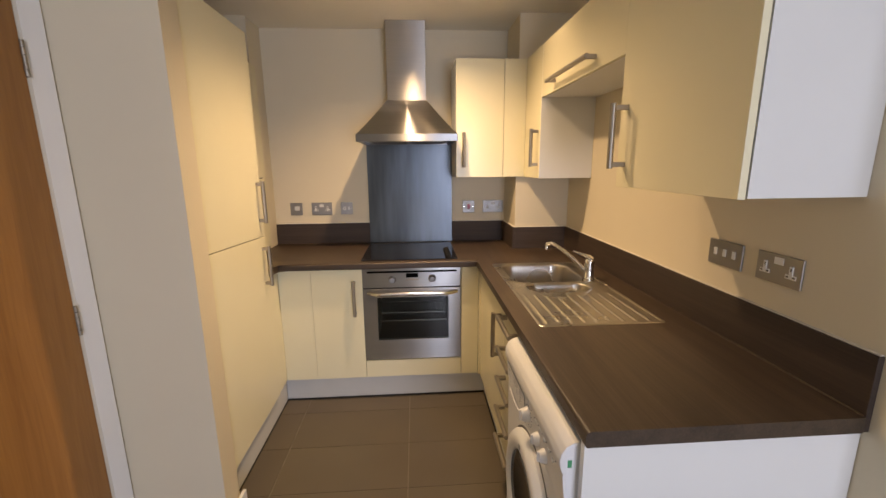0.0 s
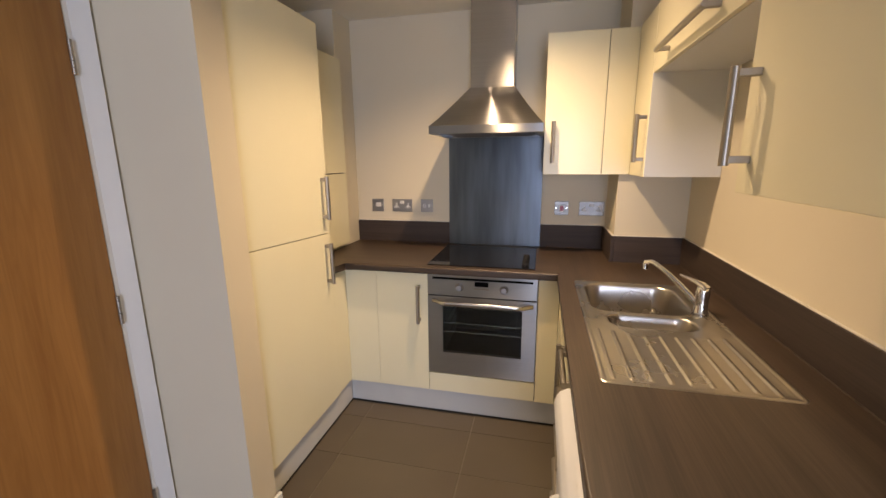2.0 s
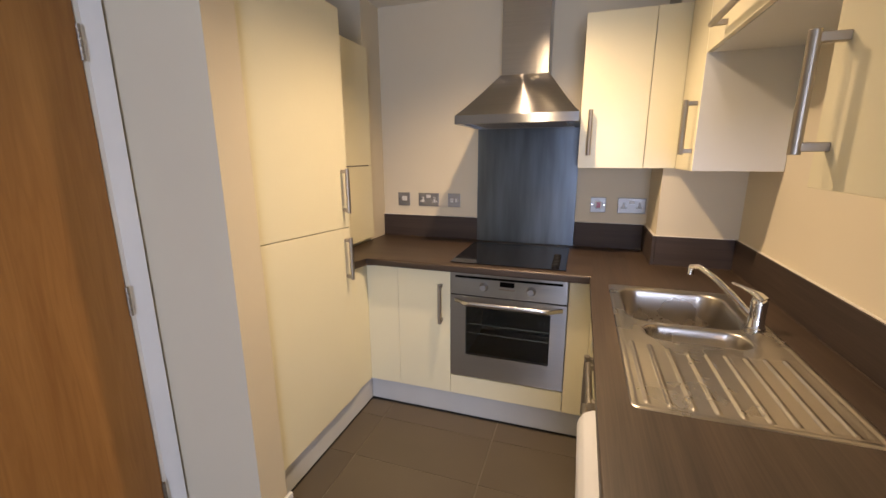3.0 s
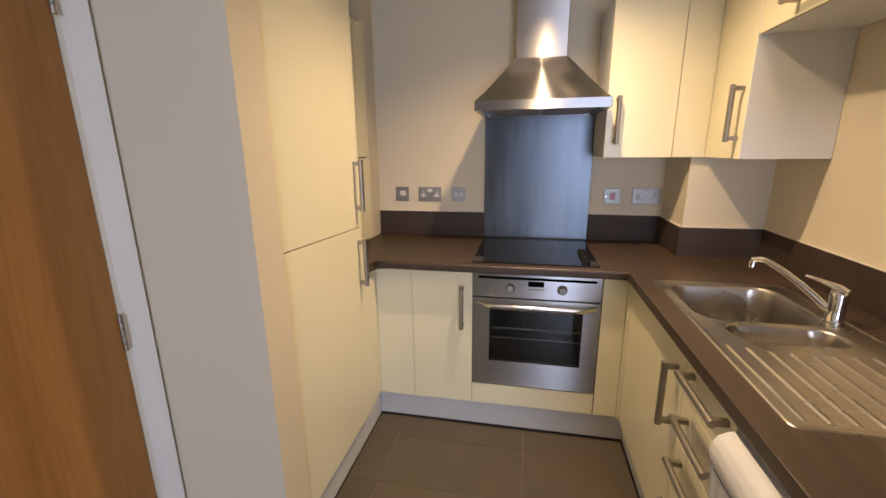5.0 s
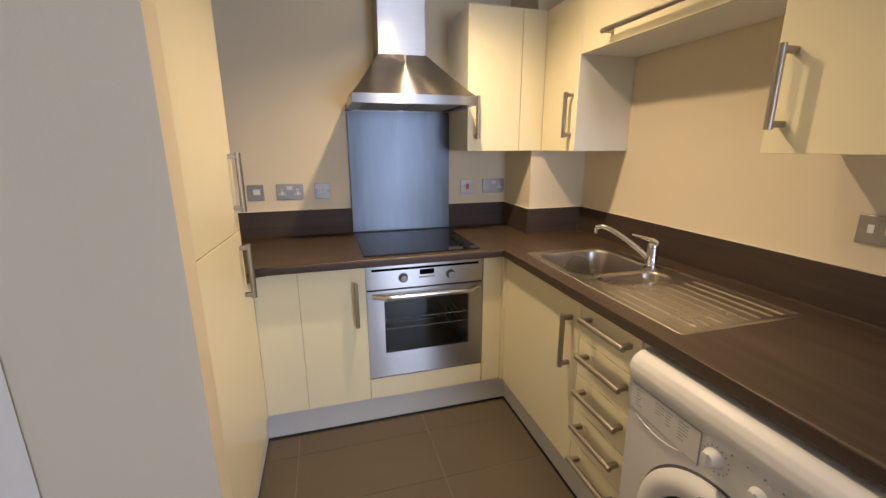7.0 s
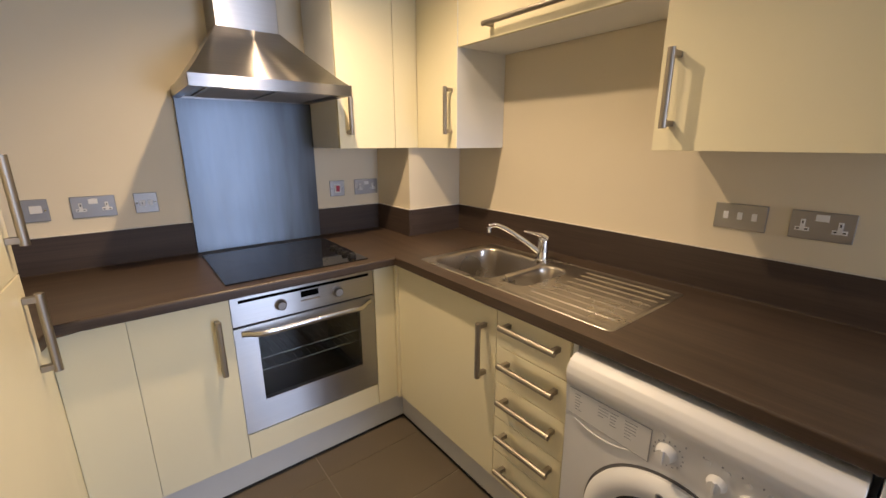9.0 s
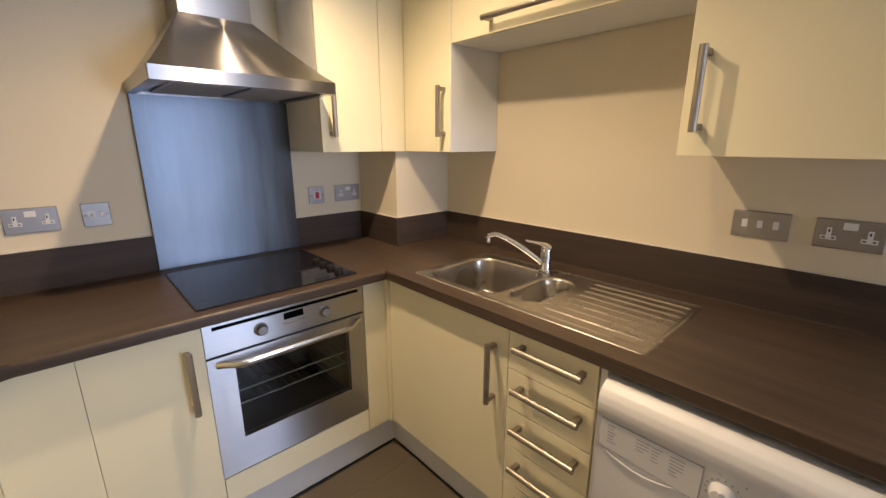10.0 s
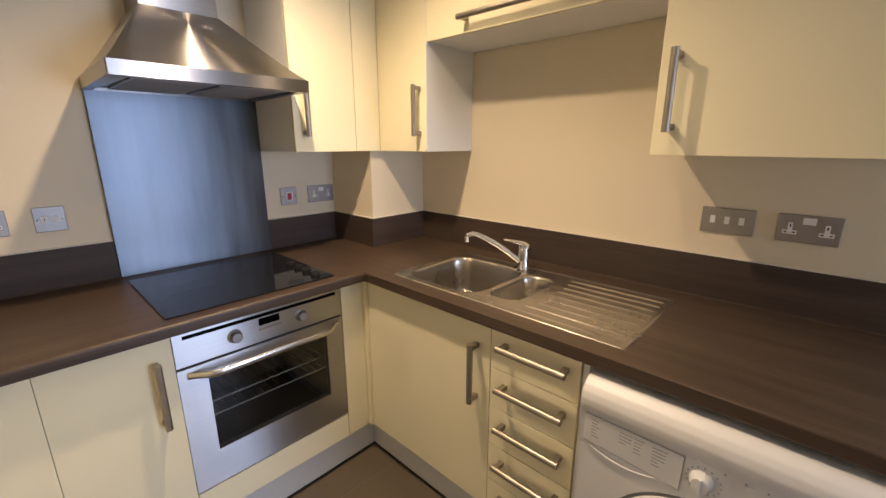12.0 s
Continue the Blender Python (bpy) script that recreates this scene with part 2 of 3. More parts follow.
def extrude_profile(pts, axis, a0, a1, bm=None, bev=0.0):
    """A closed outline in the plane across axis ('x': points are (y, z); 'y': (x, z); 'z': (x, y)), from a0 to a1."""
    b = bmesh.new()

    def put(p, a):
        return {"x": (a, p[0], p[1]), "y": (p[0], a, p[1]), "z": (p[0], p[1], a)}[axis]
    lo = [b.verts.new(put(p, a0)) for p in pts]
    hi = [b.verts.new(put(p, a1)) for p in pts]
    n = len(pts)
    for i in range(n):
        b.faces.new((lo[i], lo[(i + 1) % n], hi[(i + 1) % n], hi[i]))
    b.faces.new(lo[::-1])
    b.faces.new(hi)
    if bev:
        bmesh.ops.bevel(b, geom=list(b.edges), offset=bev, segments=2, profile=0.5, affect="EDGES")
    return merge(bm, b)


def lathe(profile, centre, axis, seg=40, bm=None):
    """Points (radius, height) turned round axis ('x-', 'y-' or 'z'), height along it from centre."""
    b = bmesh.new()
    rings = []
    for r, h in profile:
        ring = []
        for k in range(seg):
            a = 2 * math.pi * k / seg
            c, s = r * math.cos(a), r * math.sin(a)
            off = {"x-": (-h, c, s), "y-": (c, -h, s), "z": (c, s, h)}[axis]
            ring.append(b.verts.new(Vector(centre) + Vector(off)))
        rings.append(ring)
    for r0, r1 in zip(rings, rings[1:]):
        for k in range(seg):
            b.faces.new((r0[k], r0[(k + 1) % seg], r1[(k + 1) % seg], r1[k]))
    b.faces.new(rings[0])
    b.faces.new(rings[-1])
    return merge(bm, b)


def bar_handle(parent, face, mid, lo, hi, out, along, stand=0.0515, r=0.0103):
    """A bar handle. face: the door's front on the axis that out names ('x-', 'x+', 'y-'); it runs from lo to hi along 'z', 'y' or 'x'; mid: the third coordinate."""
    sign = -1 if out[1] == "-" else 1
    depth = face + sign * (stand - r)

    def at(d, a, m):
        if out[0] == "x":
            return (d, a, m) if along == "y" else (d, m, a)
        return (a, d, m) if along == "x" else (m, d, a)
    bm = rod(at(depth, lo, mid), at(depth, hi, mid), r, 20, bev=0.0008)
    for a in (lo + 0.014, hi - 0.014):
        p, q = Vector(at(face + sign * 0.0003, a, mid)), Vector(at(depth, a, mid))
        c = (p + q) / 2
        h = [0.0082, 0.0082, 0.0082]
        k = 0 if out[0] == "x" else 1
        h[k] = abs((p - q)[k]) / 2
        box(c.x - h[0], c.x + h[0], c.y - h[1], c.y + h[1], c.z - h[2], c.z + h[2], 0.001, 1, bm)
    return part("handle", bm, NICKEL, parent, "brushed nickel bar handle", smooth=False)


def shade_auto(ob):
    me = ob.data
    for p in me.polygons:
        p.use_smooth = True
    me.set_sharp_from_angle(angle=radians(40))
    return ob


def carcass(parent, x0, x1, y0, y1, z0, z1, open_side, top=True, t=0.018, material=None, label=""):
    bm = box(x0, x1, y0, y1, z0, z1)
    n = {"x0": (-1, 0), "x1": (1, 0), "y0": (0, -1), "y1": (0, 1)}[open_side]
    bm.normal_update()
    gone = [f for f in bm.faces if f.normal.x * n[0] + f.normal.y * n[1] > 0.9 or (not top and f.normal.z > 0.9)]
    bmesh.ops.delete(bm, geom=gone, context="FACES")
    bmesh.ops.solidify(bm, geom=list(bm.faces), thickness=t)
    return part("carcass", bm, material or WHITEBOARD, parent, label)


# ---- walls, floor, ceiling ----
BACK, RIGHT, LEFT = 0.63, 1.050, -1.055


def wall(name, x0, x1, y0, y1, z0=-0.02, z1=CEIL, label="matt cream painted plaster wall"):
    return solo(name, box(x0, x1, y0, y1, z0, z1), PAINT, label, "wall", kind="structure")


wall("wall_north", -1.55, RIGHT + 0.12, BACK, BACK + 0.12)
wall("wall_east", RIGHT, RIGHT + 0.12, -1.90, BACK)
wall("wall_column", 0.694, RIGHT, 0.284, BACK, label="boxed plaster column with cream paint in the corner")
solo("wall_nib", extrude_profile([(-0.745, -0.967), (-1.040, -1.032), (-1.18, -1.040), (-1.55, -0.974), (-1.55, -0.812), (-0.767, -0.812)], "z", -0.02, CEIL), PAINT,
     "painted wall end beside the tall cream cabinet", "wall", kind="structure")
wall("wall_recess", -1.55, -1.43, -0.812, BACK)
wall("wall_boxing", -1.43, -0.985, 0.40, BACK, label="cream painted boxed wall beside the worktop")
wall("wall_west_lintel", LEFT - 0.12, LEFT, -1.98, -1.083, 2.03, CEIL)
wall("wall_west", LEFT - 0.12, LEFT, -5.6, -1.98)
wall("wall_living_north", RIGHT + 0.12, 3.5, -1.90, -1.78)
wall("wall_living_east", 3.5, 3.62, -5.6, -1.78)
wall("wall_south_left", LEFT - 0.12, 0.30, -5.72, -5.6)
wall("wall_south_right", 2.30, 3.62, -5.72, -5.6)
wall("wall_south_sill", 0.30, 2.30, -5.72, -5.6, -0.02, 0.25)
wall("wall_south_lintel", 0.30, 2.30, -5.72, -5.6, 2.20, CEIL)
solo("ceiling", box(-1.55, 3.62, -5.72, BACK + 0.12, CEIL, CEIL + 0.15), CEILING, "smooth off-white painted ceiling", "ceiling", kind="structure")
solo("ground", box(-300, 300, -400, 200, -6.2, -6.0), GROUND, "grey green ground far below the window", "ground", kind="structure")

win = thing("window_1", (1.30, -5.66, 0.25), "large double window with white frame and clear glass", "window", kind="structure")
bm = None
for a, b in ((0.30, 0.36), (1.27, 1.33), (2.24, 2.30)):
    bm = box(a, b, -5.69, -5.63, 0.25, 2.20, 0.003, 1, bm)
for a, b in ((0.25, 0.31), (2.14, 2.20)):
    box(0.36, 1.27, -5.69, -5.63, a, b, 0.003, 1, bm)
    box(1.33, 2.24, -5.69, -5.63, a, b, 0.003, 1, bm)
part("window_frame", bm, TRIM, win)
for a, b in ((0.36, 1.27), (1.33, 2.24)):
    p = part("pane", box(a, b, -5.664, -5.658, 0.31, 2.14), PANE, win)
    p.visible_shadow = False

# the door in the wall beside the nib
DY0, DY1 = -1.085, -1.90
door = thing("door_1", (LEFT, (DY0 + DY1) / 2, 0), "closed oak veneer door in a white painted frame", "door", kind="structure")
part("door_leaf", box(LEFT - 0.034, LEFT + 0.004, DY1 + 0.003, DY0 - 0.022, 0.006, 1.985, 0.0015), OAK, door, "orange brown oak veneer leaf")
frame_bm = box(LEFT - 0.10, LEFT + 0.001, DY0 - 0.019, DY0 - 0.0005, 0, 2.01, 0.001)
box(LEFT - 0.10, LEFT + 0.001, DY1 - 0.018, DY1, 0, 2.01, 0.001, 1, frame_bm)
box(LEFT - 0.10, LEFT + 0.001, DY1, DY0 - 0.019, 1.989, 2.01, 0.001, 1, frame_bm)
part("door_frame", frame_bm, TRIM, door, "white painted lining")
arch = extrude_profile([(-1.0285, -1.0425), (-1.060, -1.1005), (-1.066, -1.1015), (-1.088, -1.086), (-1.10, -1.0385), (-1.037, -1.0385)], "z", 0.0, 2.06, bev=0.0015)
extrude_profile([(LEFT + 0.0008 + d, 2.005 + w) for d, w in ((0, 0), (0.018, 0), (0.018, 0.050), (0.009, 0.060), (0, 0.060))], "y", DY1 - 0.05, DY0 - 0.012, arch)
part("architrave", arch, TRIM, door, "white painted moulding")
for z in (1.728, 0.952, 0.205):
    h = box(LEFT + 0.001, LEFT + 0.0052, -1.104 - 0.006, -1.104 + 0.001, z, z + 0.10, 0.001)
    for k in range(5):
        rod((LEFT + 0.007, -1.105, z + 0.0015 + k * 0.0197), (LEFT + 0.007, -1.105, z + 0.0197 + k * 0.0197), 0.0058, 14, h)
    part("hinge", h, NICKEL, door, "satin steel butt hinge")

sk = extrude_profile([(-0.7485, -0.9755), (-1.024, -1.0312), (-1.024, -1.044), (-0.742, -0.989)], "z", 0, 0.095, bev=0.002)
solo("baseboard", sk, TRIM, "white painted baseboard at the foot of the wall end", "baseboard", kind="structure")
solo("baseboard", box(-0.7498, -0.735, -0.990, -0.8125, 0, 0.095, 0.003), TRIM, "short white baseboard return beside the tall cabinet", "baseboard", kind="structure")

# ---- base cabinets ----
D0, D1 = 0.156, 0.866


def door_y(parent, x0, x1, z0, z1, y=0.0, name="door"):
    return part(name, box(x0, x1, y, y + 0.018, z0, z1, 0.0012), CREAM, parent, "cream gloss front")


def door_xn(parent, y0, y1, z0, z1, x, name="door"):
    return part(name, box(x, x + 0.018, y0, y1, z0, z1, 0.0012), CREAM, parent, "cream gloss front")


cab = thing("base_cabinet", (-0.5, 0.3, 0), "cream gloss base cabinet with one bar handle beside the oven", "kitchen cabinet", "cream kitchen cabinets")
carcass(cab, -1.30, -0.302, 0.040, 0.60, 0.15, 0.872, "y0")
d = door_y(cab, -0.606, -0.302, D0, D1)
bar_handle(d, 0.0, -0.351, 0.578, 0.797, "y-", "z", 0.048)
door_y(cab, -0.7965, -0.6071, D0, D1, name="fixed_panel")
part("return_panel", box(-0.8165, -0.7975, -0.164, 0.018, D0, D1, 0.001), CREAM, cab, "cream gloss filler panel")

cab = thing("oven_housing", (0, 0.3, 0), "cream gloss housing with a low panel under the built-in oven", "kitchen cabinet", "cream kitchen cabinets")
carcass(cab, -0.2995, 0.2995, 0.040, 0.60, 0.152, 0.262, "y0")
door_y(cab, -0.300, 0.2975, D0, 0.268, name="lower_panel")
part("filler_panel", box(0.301, 0.405, 0.0, 0.018, D0, D1, 0.001), CREAM, cab, "cream gloss filler")

cab = thing("base_cabinet", (0.7, -0.3, 0), "cream gloss corner base cabinet with one bar handle under the sink", "kitchen cabinet", "cream kitchen cabinets")
carcass(cab, 0.440, 1.03, -0.674, 0.60, 0.15, 0.872, "x0", top=False)
part("corner_post", box(0.407, 0.425, -0.018, 0.018, D0, D1, 0.001), CREAM, cab, "cream gloss corner post")
d = door_xn(cab, -0.674, -0.021, D0, D1, 0.420)
bar_handle(d, 0.420, -0.620, 0.578, 0.797, "x-", "z", 0.050)

cab = thing("drawer_unit", (0.7, -0.83, 0), "narrow cream gloss unit with five shallow drawers", "kitchen cabinet", "cream kitchen cabinets")
carcass(cab, 0.440, 1.03, -0.978, -0.676, 0.15, 0.872, "x0", top=False)
tops = [0.866, 0.722, 0.577, 0.431, 0.285]
for i, z1 in enumerate(tops):
    z0 = tops[i + 1] + 0.003 if i < 4 else D0
    d = door_xn(cab, -0.977, -0.677, z0, z1, 0.420, "drawer")
    bar_handle(d, 0.420, z1 - 0.048, -0.951, -0.722, "x-", "y", 0.0505)
part("end_strip", box(0.428, 0.47, -0.998, -0.980, 0.15, 0.872, 0.0008), WHITEBOARD, cab, "white melamine edge")

solo("end_panel", box(0.392, 1.048, -1.634, -1.6145, 0.0, 0.8725, 0.001), WHITEBOARD, "white board panel closing the end of the worktop run", "panel")

pl = thing("plinth", (0.0, 0.04, 0), "pale painted plinth boards round the foot of the cabinets", "plinth", kind="structure")
part("board_back", box(-0.812, 0.455, 0.032, 0.0392, 0.010, 0.146, 0.001), PLINTH, pl)
part("board_right", box(0.455, 0.470, -0.995, 0.037, 0.010, 0.146, 0.001), PLINTH, pl)
part("board_left", box(-0.827, -0.812, -0.810, 0.037, 0.010, 0.1605, 0.001), PLINTH, pl)
part("seal_strip", box(-0.810, 0.452, 0.029, 0.0385, 0.0, 0.010), DARK, pl, "black seal strip")
part("seal_strip", box(0.452, 0.4690, -0.995, 0.0365, 0.0, 0.010), DARK, pl, "black seal strip")
part("seal_strip", box(-0.8260, -0.810, -0.810, 0.0365, 0.0, 0.010), DARK, pl, "black seal strip")

# ---- worktop ----
WT, WB = 0.912, 0.873


def plan_slab(xs, ys, inside, z0, z1, rounded):
    """A welded slab over the cells of a grid; edges for which rounded(x, y) holds get a rolled front."""
    b = bmesh.new()
    pts = {}

    def v(i, j, k):
        if (i, j, k) not in pts:
            pts[i, j, k] = b.verts.new((xs[i], ys[j], z1 if k else z0))
        return pts[i, j, k]
    cells = {(i, j) for i in range(len(xs) - 1) for j in range(len(ys) - 1) if inside((xs[i] + xs[i + 1]) / 2, (ys[j] + ys[j + 1]) / 2)}
    for i, j in cells:
        b.faces.new((v(i, j, 1), v(i + 1, j, 1), v(i + 1, j + 1, 1), v(i, j + 1, 1)))
        b.faces.new((v(i, j, 0), v(i, j + 1, 0), v(i + 1, j + 1, 0), v(i + 1, j, 0)))
        for (di, dj), (p, q) in {(-1, 0): ((0, 1), (0, 0)), (1, 0): ((1, 0), (1, 1)), (0, -1): ((0, 0), (1, 0)), (0, 1): ((1, 1), (0, 1))}.items():
            if (i + di, j + dj) not in cells:
                b.faces.new((v(i + p[0], j + p[1], 0), v(i + q[0], j + q[1], 0), v(i + q[0], j + q[1], 1), v(i + p[0], j + p[1], 1)))
    es = [e for e in b.edges if abs(e.verts[0].co.z - e.verts[1].co.z) < 1e-6 and all(rounded(w.co.x, w.co.y) for w in e.verts)]
    bmesh.ops.bevel(b, geom=[e for e in es if e.verts[0].co.z > (z0 + z1) / 2], offset=0.011, segments=5, profile=0.5, affect="EDGES")
    es = [e for e in b.edges if e.is_valid and abs(e.verts[0].co.z - z0) < 1e-6 and abs(e.verts[1].co.z - z0) < 1e-6 and all(rounded(w.co.x, w.co.y) for w in e.verts)]
    bmesh.ops.bevel(b, geom=es, offset=0.005, segments=2, profile=0.5, affect="EDGES")
    return b


top = thing("worktop", (0.3, 0.2, WB), "dark brown wood effect laminate worktop with rounded front edge", "worktop")
TE = -1.648
corner = extrude_profile([(-0.705, 0.612), (-0.983, 0.612), (-0.983, 0.399), (-1.42, 0.399), (-1.42, -0.163), (-0.790, -0.163), (-0.774, -0.045), (-0.705, -0.045)], "z", WB, WT)
es = [e for e in corner.edges if all(v.co.y < -0.04 and v.co.x > -0.8 for v in e.verts) and min(v.co.x for v in e.verts) < -0.7 and abs(e.verts[0].co.z - e.verts[1].co.z) < 1e-6]
bmesh.ops.bevel(corner, geom=es, offset=0.009, segments=4, profile=0.5, affect="EDGES")
part("corner_piece", corner, TOP_X, top)
part("back_run", plan_slab([-0.705, 0.402], [-0.045, 0.612], lambda x, y: True, WB, WT, lambda x, y: abs(y + 0.045) < 1e-4), TOP_X, top)
SX0, SX1, SY0, SY1 = 0.470, 0.920, -1.064, -0.150
part("right_run", plan_slab([0.388, 0.402, SX0, 0.694, SX1, 1.034], [TE, SY0, SY1, -0.045, 0.266, 0.612],
                            lambda x, y: not (SX0 < x < SX1 and SY0 < y < SY1) and not (x > 0.694 and y > 0.266) and not (x < 0.402 and y > -0.045),
                            WB, WT, lambda x, y: abs(x - 0.388) < 1e-4), TOP_Y, top)

UT = 1.058
ups = thing("upstand", (0.3, 0.5, WT), "dark brown laminate upstand strip round the worktop walls", "upstand")
part("strip_back_left", box(-0.983, -0.310, 0.612, 0.629, WT, UT, 0.001, 1), UP_X, ups)
part("strip_back_right", box(0.298, 0.677, 0.612, 0.629, WT, UT, 0.001, 1), UP_X, ups)
part("strip_column_side", box(0.677, 0.693, 0.267, 0.6285, WT, UT, 0.001, 1), UP_Y, ups)
part("strip_column_front", box(0.694, 1.034, 0.267, 0.283, WT, UT, 0.001, 1), UP_X, ups)
part("strip_right", box(1.034, 1.049, TE + 0.001, 0.283, WB + 0.001, UT + 0.001, 0.001, 1), UP_Y, ups)
for p, q in (((-0.98, 0.611), (-0.310, 0.611)), ((0.298, 0.611), (0.676, 0.611)), ((0.676, 0.611), (0.676, 0.266)), ((0.676, 0.266), (1.033, 0.266)), ((1.033, 0.266), (1.033, TE + 0.005))):
    part("sealant_bead", rod((*p, WT + 0.001), (*q, WT + 0.001), 0.0028, 8), TOP_X, ups, "thin brown silicone bead")
for a in ((-0.98, -0.310, 0.6165, 0.6294), (0.298, 0.68, 0.6165, 0.6294), (0.682, 0.6934, 0.272, 0.616), (0.694, 1.035, 0.272, 0.2834), (1.039, 1.0494, TE + 0.004, 0.27)):
    part("top_bead", box(*a, UT + 0.0012, UT + 0.0038), SEAL, ups, "white sealant line")


# ---- sink ----
def rrect(x, y, x0, x1, y0, y1, r):
    cx, cy, hx, hy = (x0 + x1) / 2, (y0 + y1) / 2, (x1 - x0) / 2 - r, (y1 - y0) / 2 - r
    dx, dy = abs(x - cx) - hx, abs(y - cy) - hy
    return math.hypot(max(dx, 0), max(dy, 0)) + min(max(dx, dy), 0) - r


def smooth(t):
    t = max(0.0, min(1.0, t))
    return t * t * (3 - 2 * t)


def sink_height(x, y):
    z = 0.0024
    e = rrect(x, y, 0.458, 0.932, -1.076, -0.138, 0.022)
    z -= 0.0036 * smooth((e + 0.006) / 0.006)
    z -= 0.0018 * smooth((-e - 0.014) / 0.006)
    for x0, x1, y0, y1, r, deep in ((0.502, 0.862, -0.528, -0.172, 0.075, 0.150), (0.545, 0.832, -0.675, -0.551, 0.055, 0.105)):
        s = rrect(x, y, x0, x1, y0, y1, r)
        z -= 0.002 * smooth((0.010 - s) / 0.008)
        z -= deep * smooth((0.002 - s) / 0.030)
    if y < -0.69:
        lo = -0.735 + 0.03 * abs((x - 0.70) / 0.22) ** 2
        f = smooth((lo - y) / 0.012) * smooth((y + 1.052) / 0.012) * smooth((x - 0.488) / 0.01) * smooth((0.906 - x) / 0.01)
        k = (x - 0.496) / 0.0475
        w = abs(k - round(k)) * 0.0475
        z += f * 0.0036 * smooth((0.0075 - w) / 0.0060) - 0.0006 * f
    return z


NX, NY = 164, 312
verts, faces = [], []
for j in range(NY + 1):
    for i in range(NX + 1):
        x, y = 0.458 + 0.474 * i / NX, -1.076 + 0.938 * j / NY
        verts.append((x, y, WT + sink_height(x, y)))
for j in range(NY):
    for i in range(NX):
        a = j * (NX + 1) + i
        faces.append((a, a + 1, a + NX + 2, a + NX + 1))
snk = thing("sink", (0.70, -0.60, WT - 0.15), "stainless steel sink with one and a half bowls and ribbed drainer", "sink")
me = bpy.data.meshes.new("basin")
me.from_pydata([(x - 0.70, y + 0.60, z - WT + 0.15) for x, y, z in verts], [], faces)
me.materials.append(SINK)
for p in me.polygons:
    p.use_smooth = True
ob = new("basin", me)
ob.parent = snk
for cx, cy, z in ((0.682, -0.350, WT - 0.1475), (0.690, -0.613, WT - 0.1025)):
    part("drain", lathe([(0.001, 0.0012), (0.018, 0.001), (0.032, 0.003), (0.036, 0.002), (0.037, 0.0)], (cx, cy, z), "z", 28), CHROME, snk, "round chrome waste")

tap = thing("tap", (0.883, -0.493, WT + 0.001), "chrome single lever mixer tap behind the sink bowls", "tap")
tx, ty = 0.883, -0.493
ob = part("body", lathe([(0.001, 0.0), (0.027, 0.0), (0.027, 0.005), (0.0235, 0.009), (0.0225, 0.05), (0.0235, 0.085), (0.022, 0.098), (0.014, 0.106), (0.001, 0.108)], (tx, ty, WT + 0.0005), "z", 32), CHROME, tap, smooth=True)
shade_auto(ob)
sp = []
n = 18
for k in range(n + 1):
    t = k / n
    sp.append((tx + (0.722 - tx) * t, ty + (-0.313 - ty) * t, 0.934 + 0.133 * (1 - (1 - min(t * 1.1, 1)) ** 1.35) + (-0.010 * smooth((t - 0.85) / 0.15))))
ob = part("spout", tube(sp, [0.0125 - 0.0035 * k / n for k in range(n + 1)], 18), CHROME, tap, "slender curved chrome spout", smooth=True)
shade_auto(ob)
ob = part("aerator", rod((0.7235, -0.315, 1.052), (0.7235, -0.315, 1.030), 0.0115, 20, bev=0.001), CHROME, tap)
ob = part("lever", tube([(0.893, -0.505, 1.010), (0.880, -0.489, 1.022), (0.866, -0.473, 1.028), (0.845, -0.451, 1.035), (0.823, -0.430, 1.041)], [0.017, 0.016, 0.011, 0.0075, 0.006], 18, flat=(1.2, 0.7)), CHROME, tap, "flat chrome lever", smooth=True)
shade_auto(ob)

# ---- hob, splashback, hood ----
hob = thing("hob", (0, 0.27, WT), "black glass electric hob with four rings set in the worktop", "hob")
ob = part("glass_plate", box(-0.305, 0.279, 0.005, 0.521, WT, WT + 0.0055, 0.0018, 2), HOB, hob)


def flat_ring(cx, cy, r, w, z, bm=None):
    b = bmesh.new()
    seg = 64
    a = [b.verts.new((cx + r * math.cos(2 * math.pi * k / seg), cy + r * math.sin(2 * math.pi * k / seg), z)) for k in range(seg)]
    c = [b.verts.new((cx + (r - w) * math.cos(2 * math.pi * k / seg), cy + (r - w) * math.sin(2 * math.pi * k / seg), z)) for k in range(seg)]
    for k in range(seg):
        b.faces.new((a[k], a[(k + 1) % seg], c[(k + 1) % seg], c[k]))
    return merge(bm, b)


for cx, cy, r in ((-0.172, 0.130, 0.103), (-0.172, 0.390, 0.078), (0.062, 0.140, 0.076), (0.062, 0.385, 0.100)):
    part("ring", flat_ring(cx, cy, r, 0.0016, WT + 0.0059), RING, hob, "thin grey printed cooking ring")
KX = 0.226
for k in range(4):
    y = 0.058 + 0.068 * k
    ob = part("knob", lathe([(0.0005, 0.0), (0.019, 0.0), (0.019, 0.003), (0.0175, 0.012), (0.016, 0.014), (0.0005, 0.0142)], (KX, y, WT + 0.0057), "z", 28), BLACK, hob, "black plastic dial", smooth=True)
    shade_auto(ob)
    mk = part("grip", box(KX - 0.015, KX + 0.015, y - 0.003, y + 0.003, WT + 0.018, WT + 0.0235, 0.0015), BLACK, ob)

solo("splashback", box(-0.309, 0.297, 0.604, 0.6285, WT + 0.001, 1.640, 0.001, 1), SPLASH, "brushed stainless steel splashback panel behind the hob", "splashback")

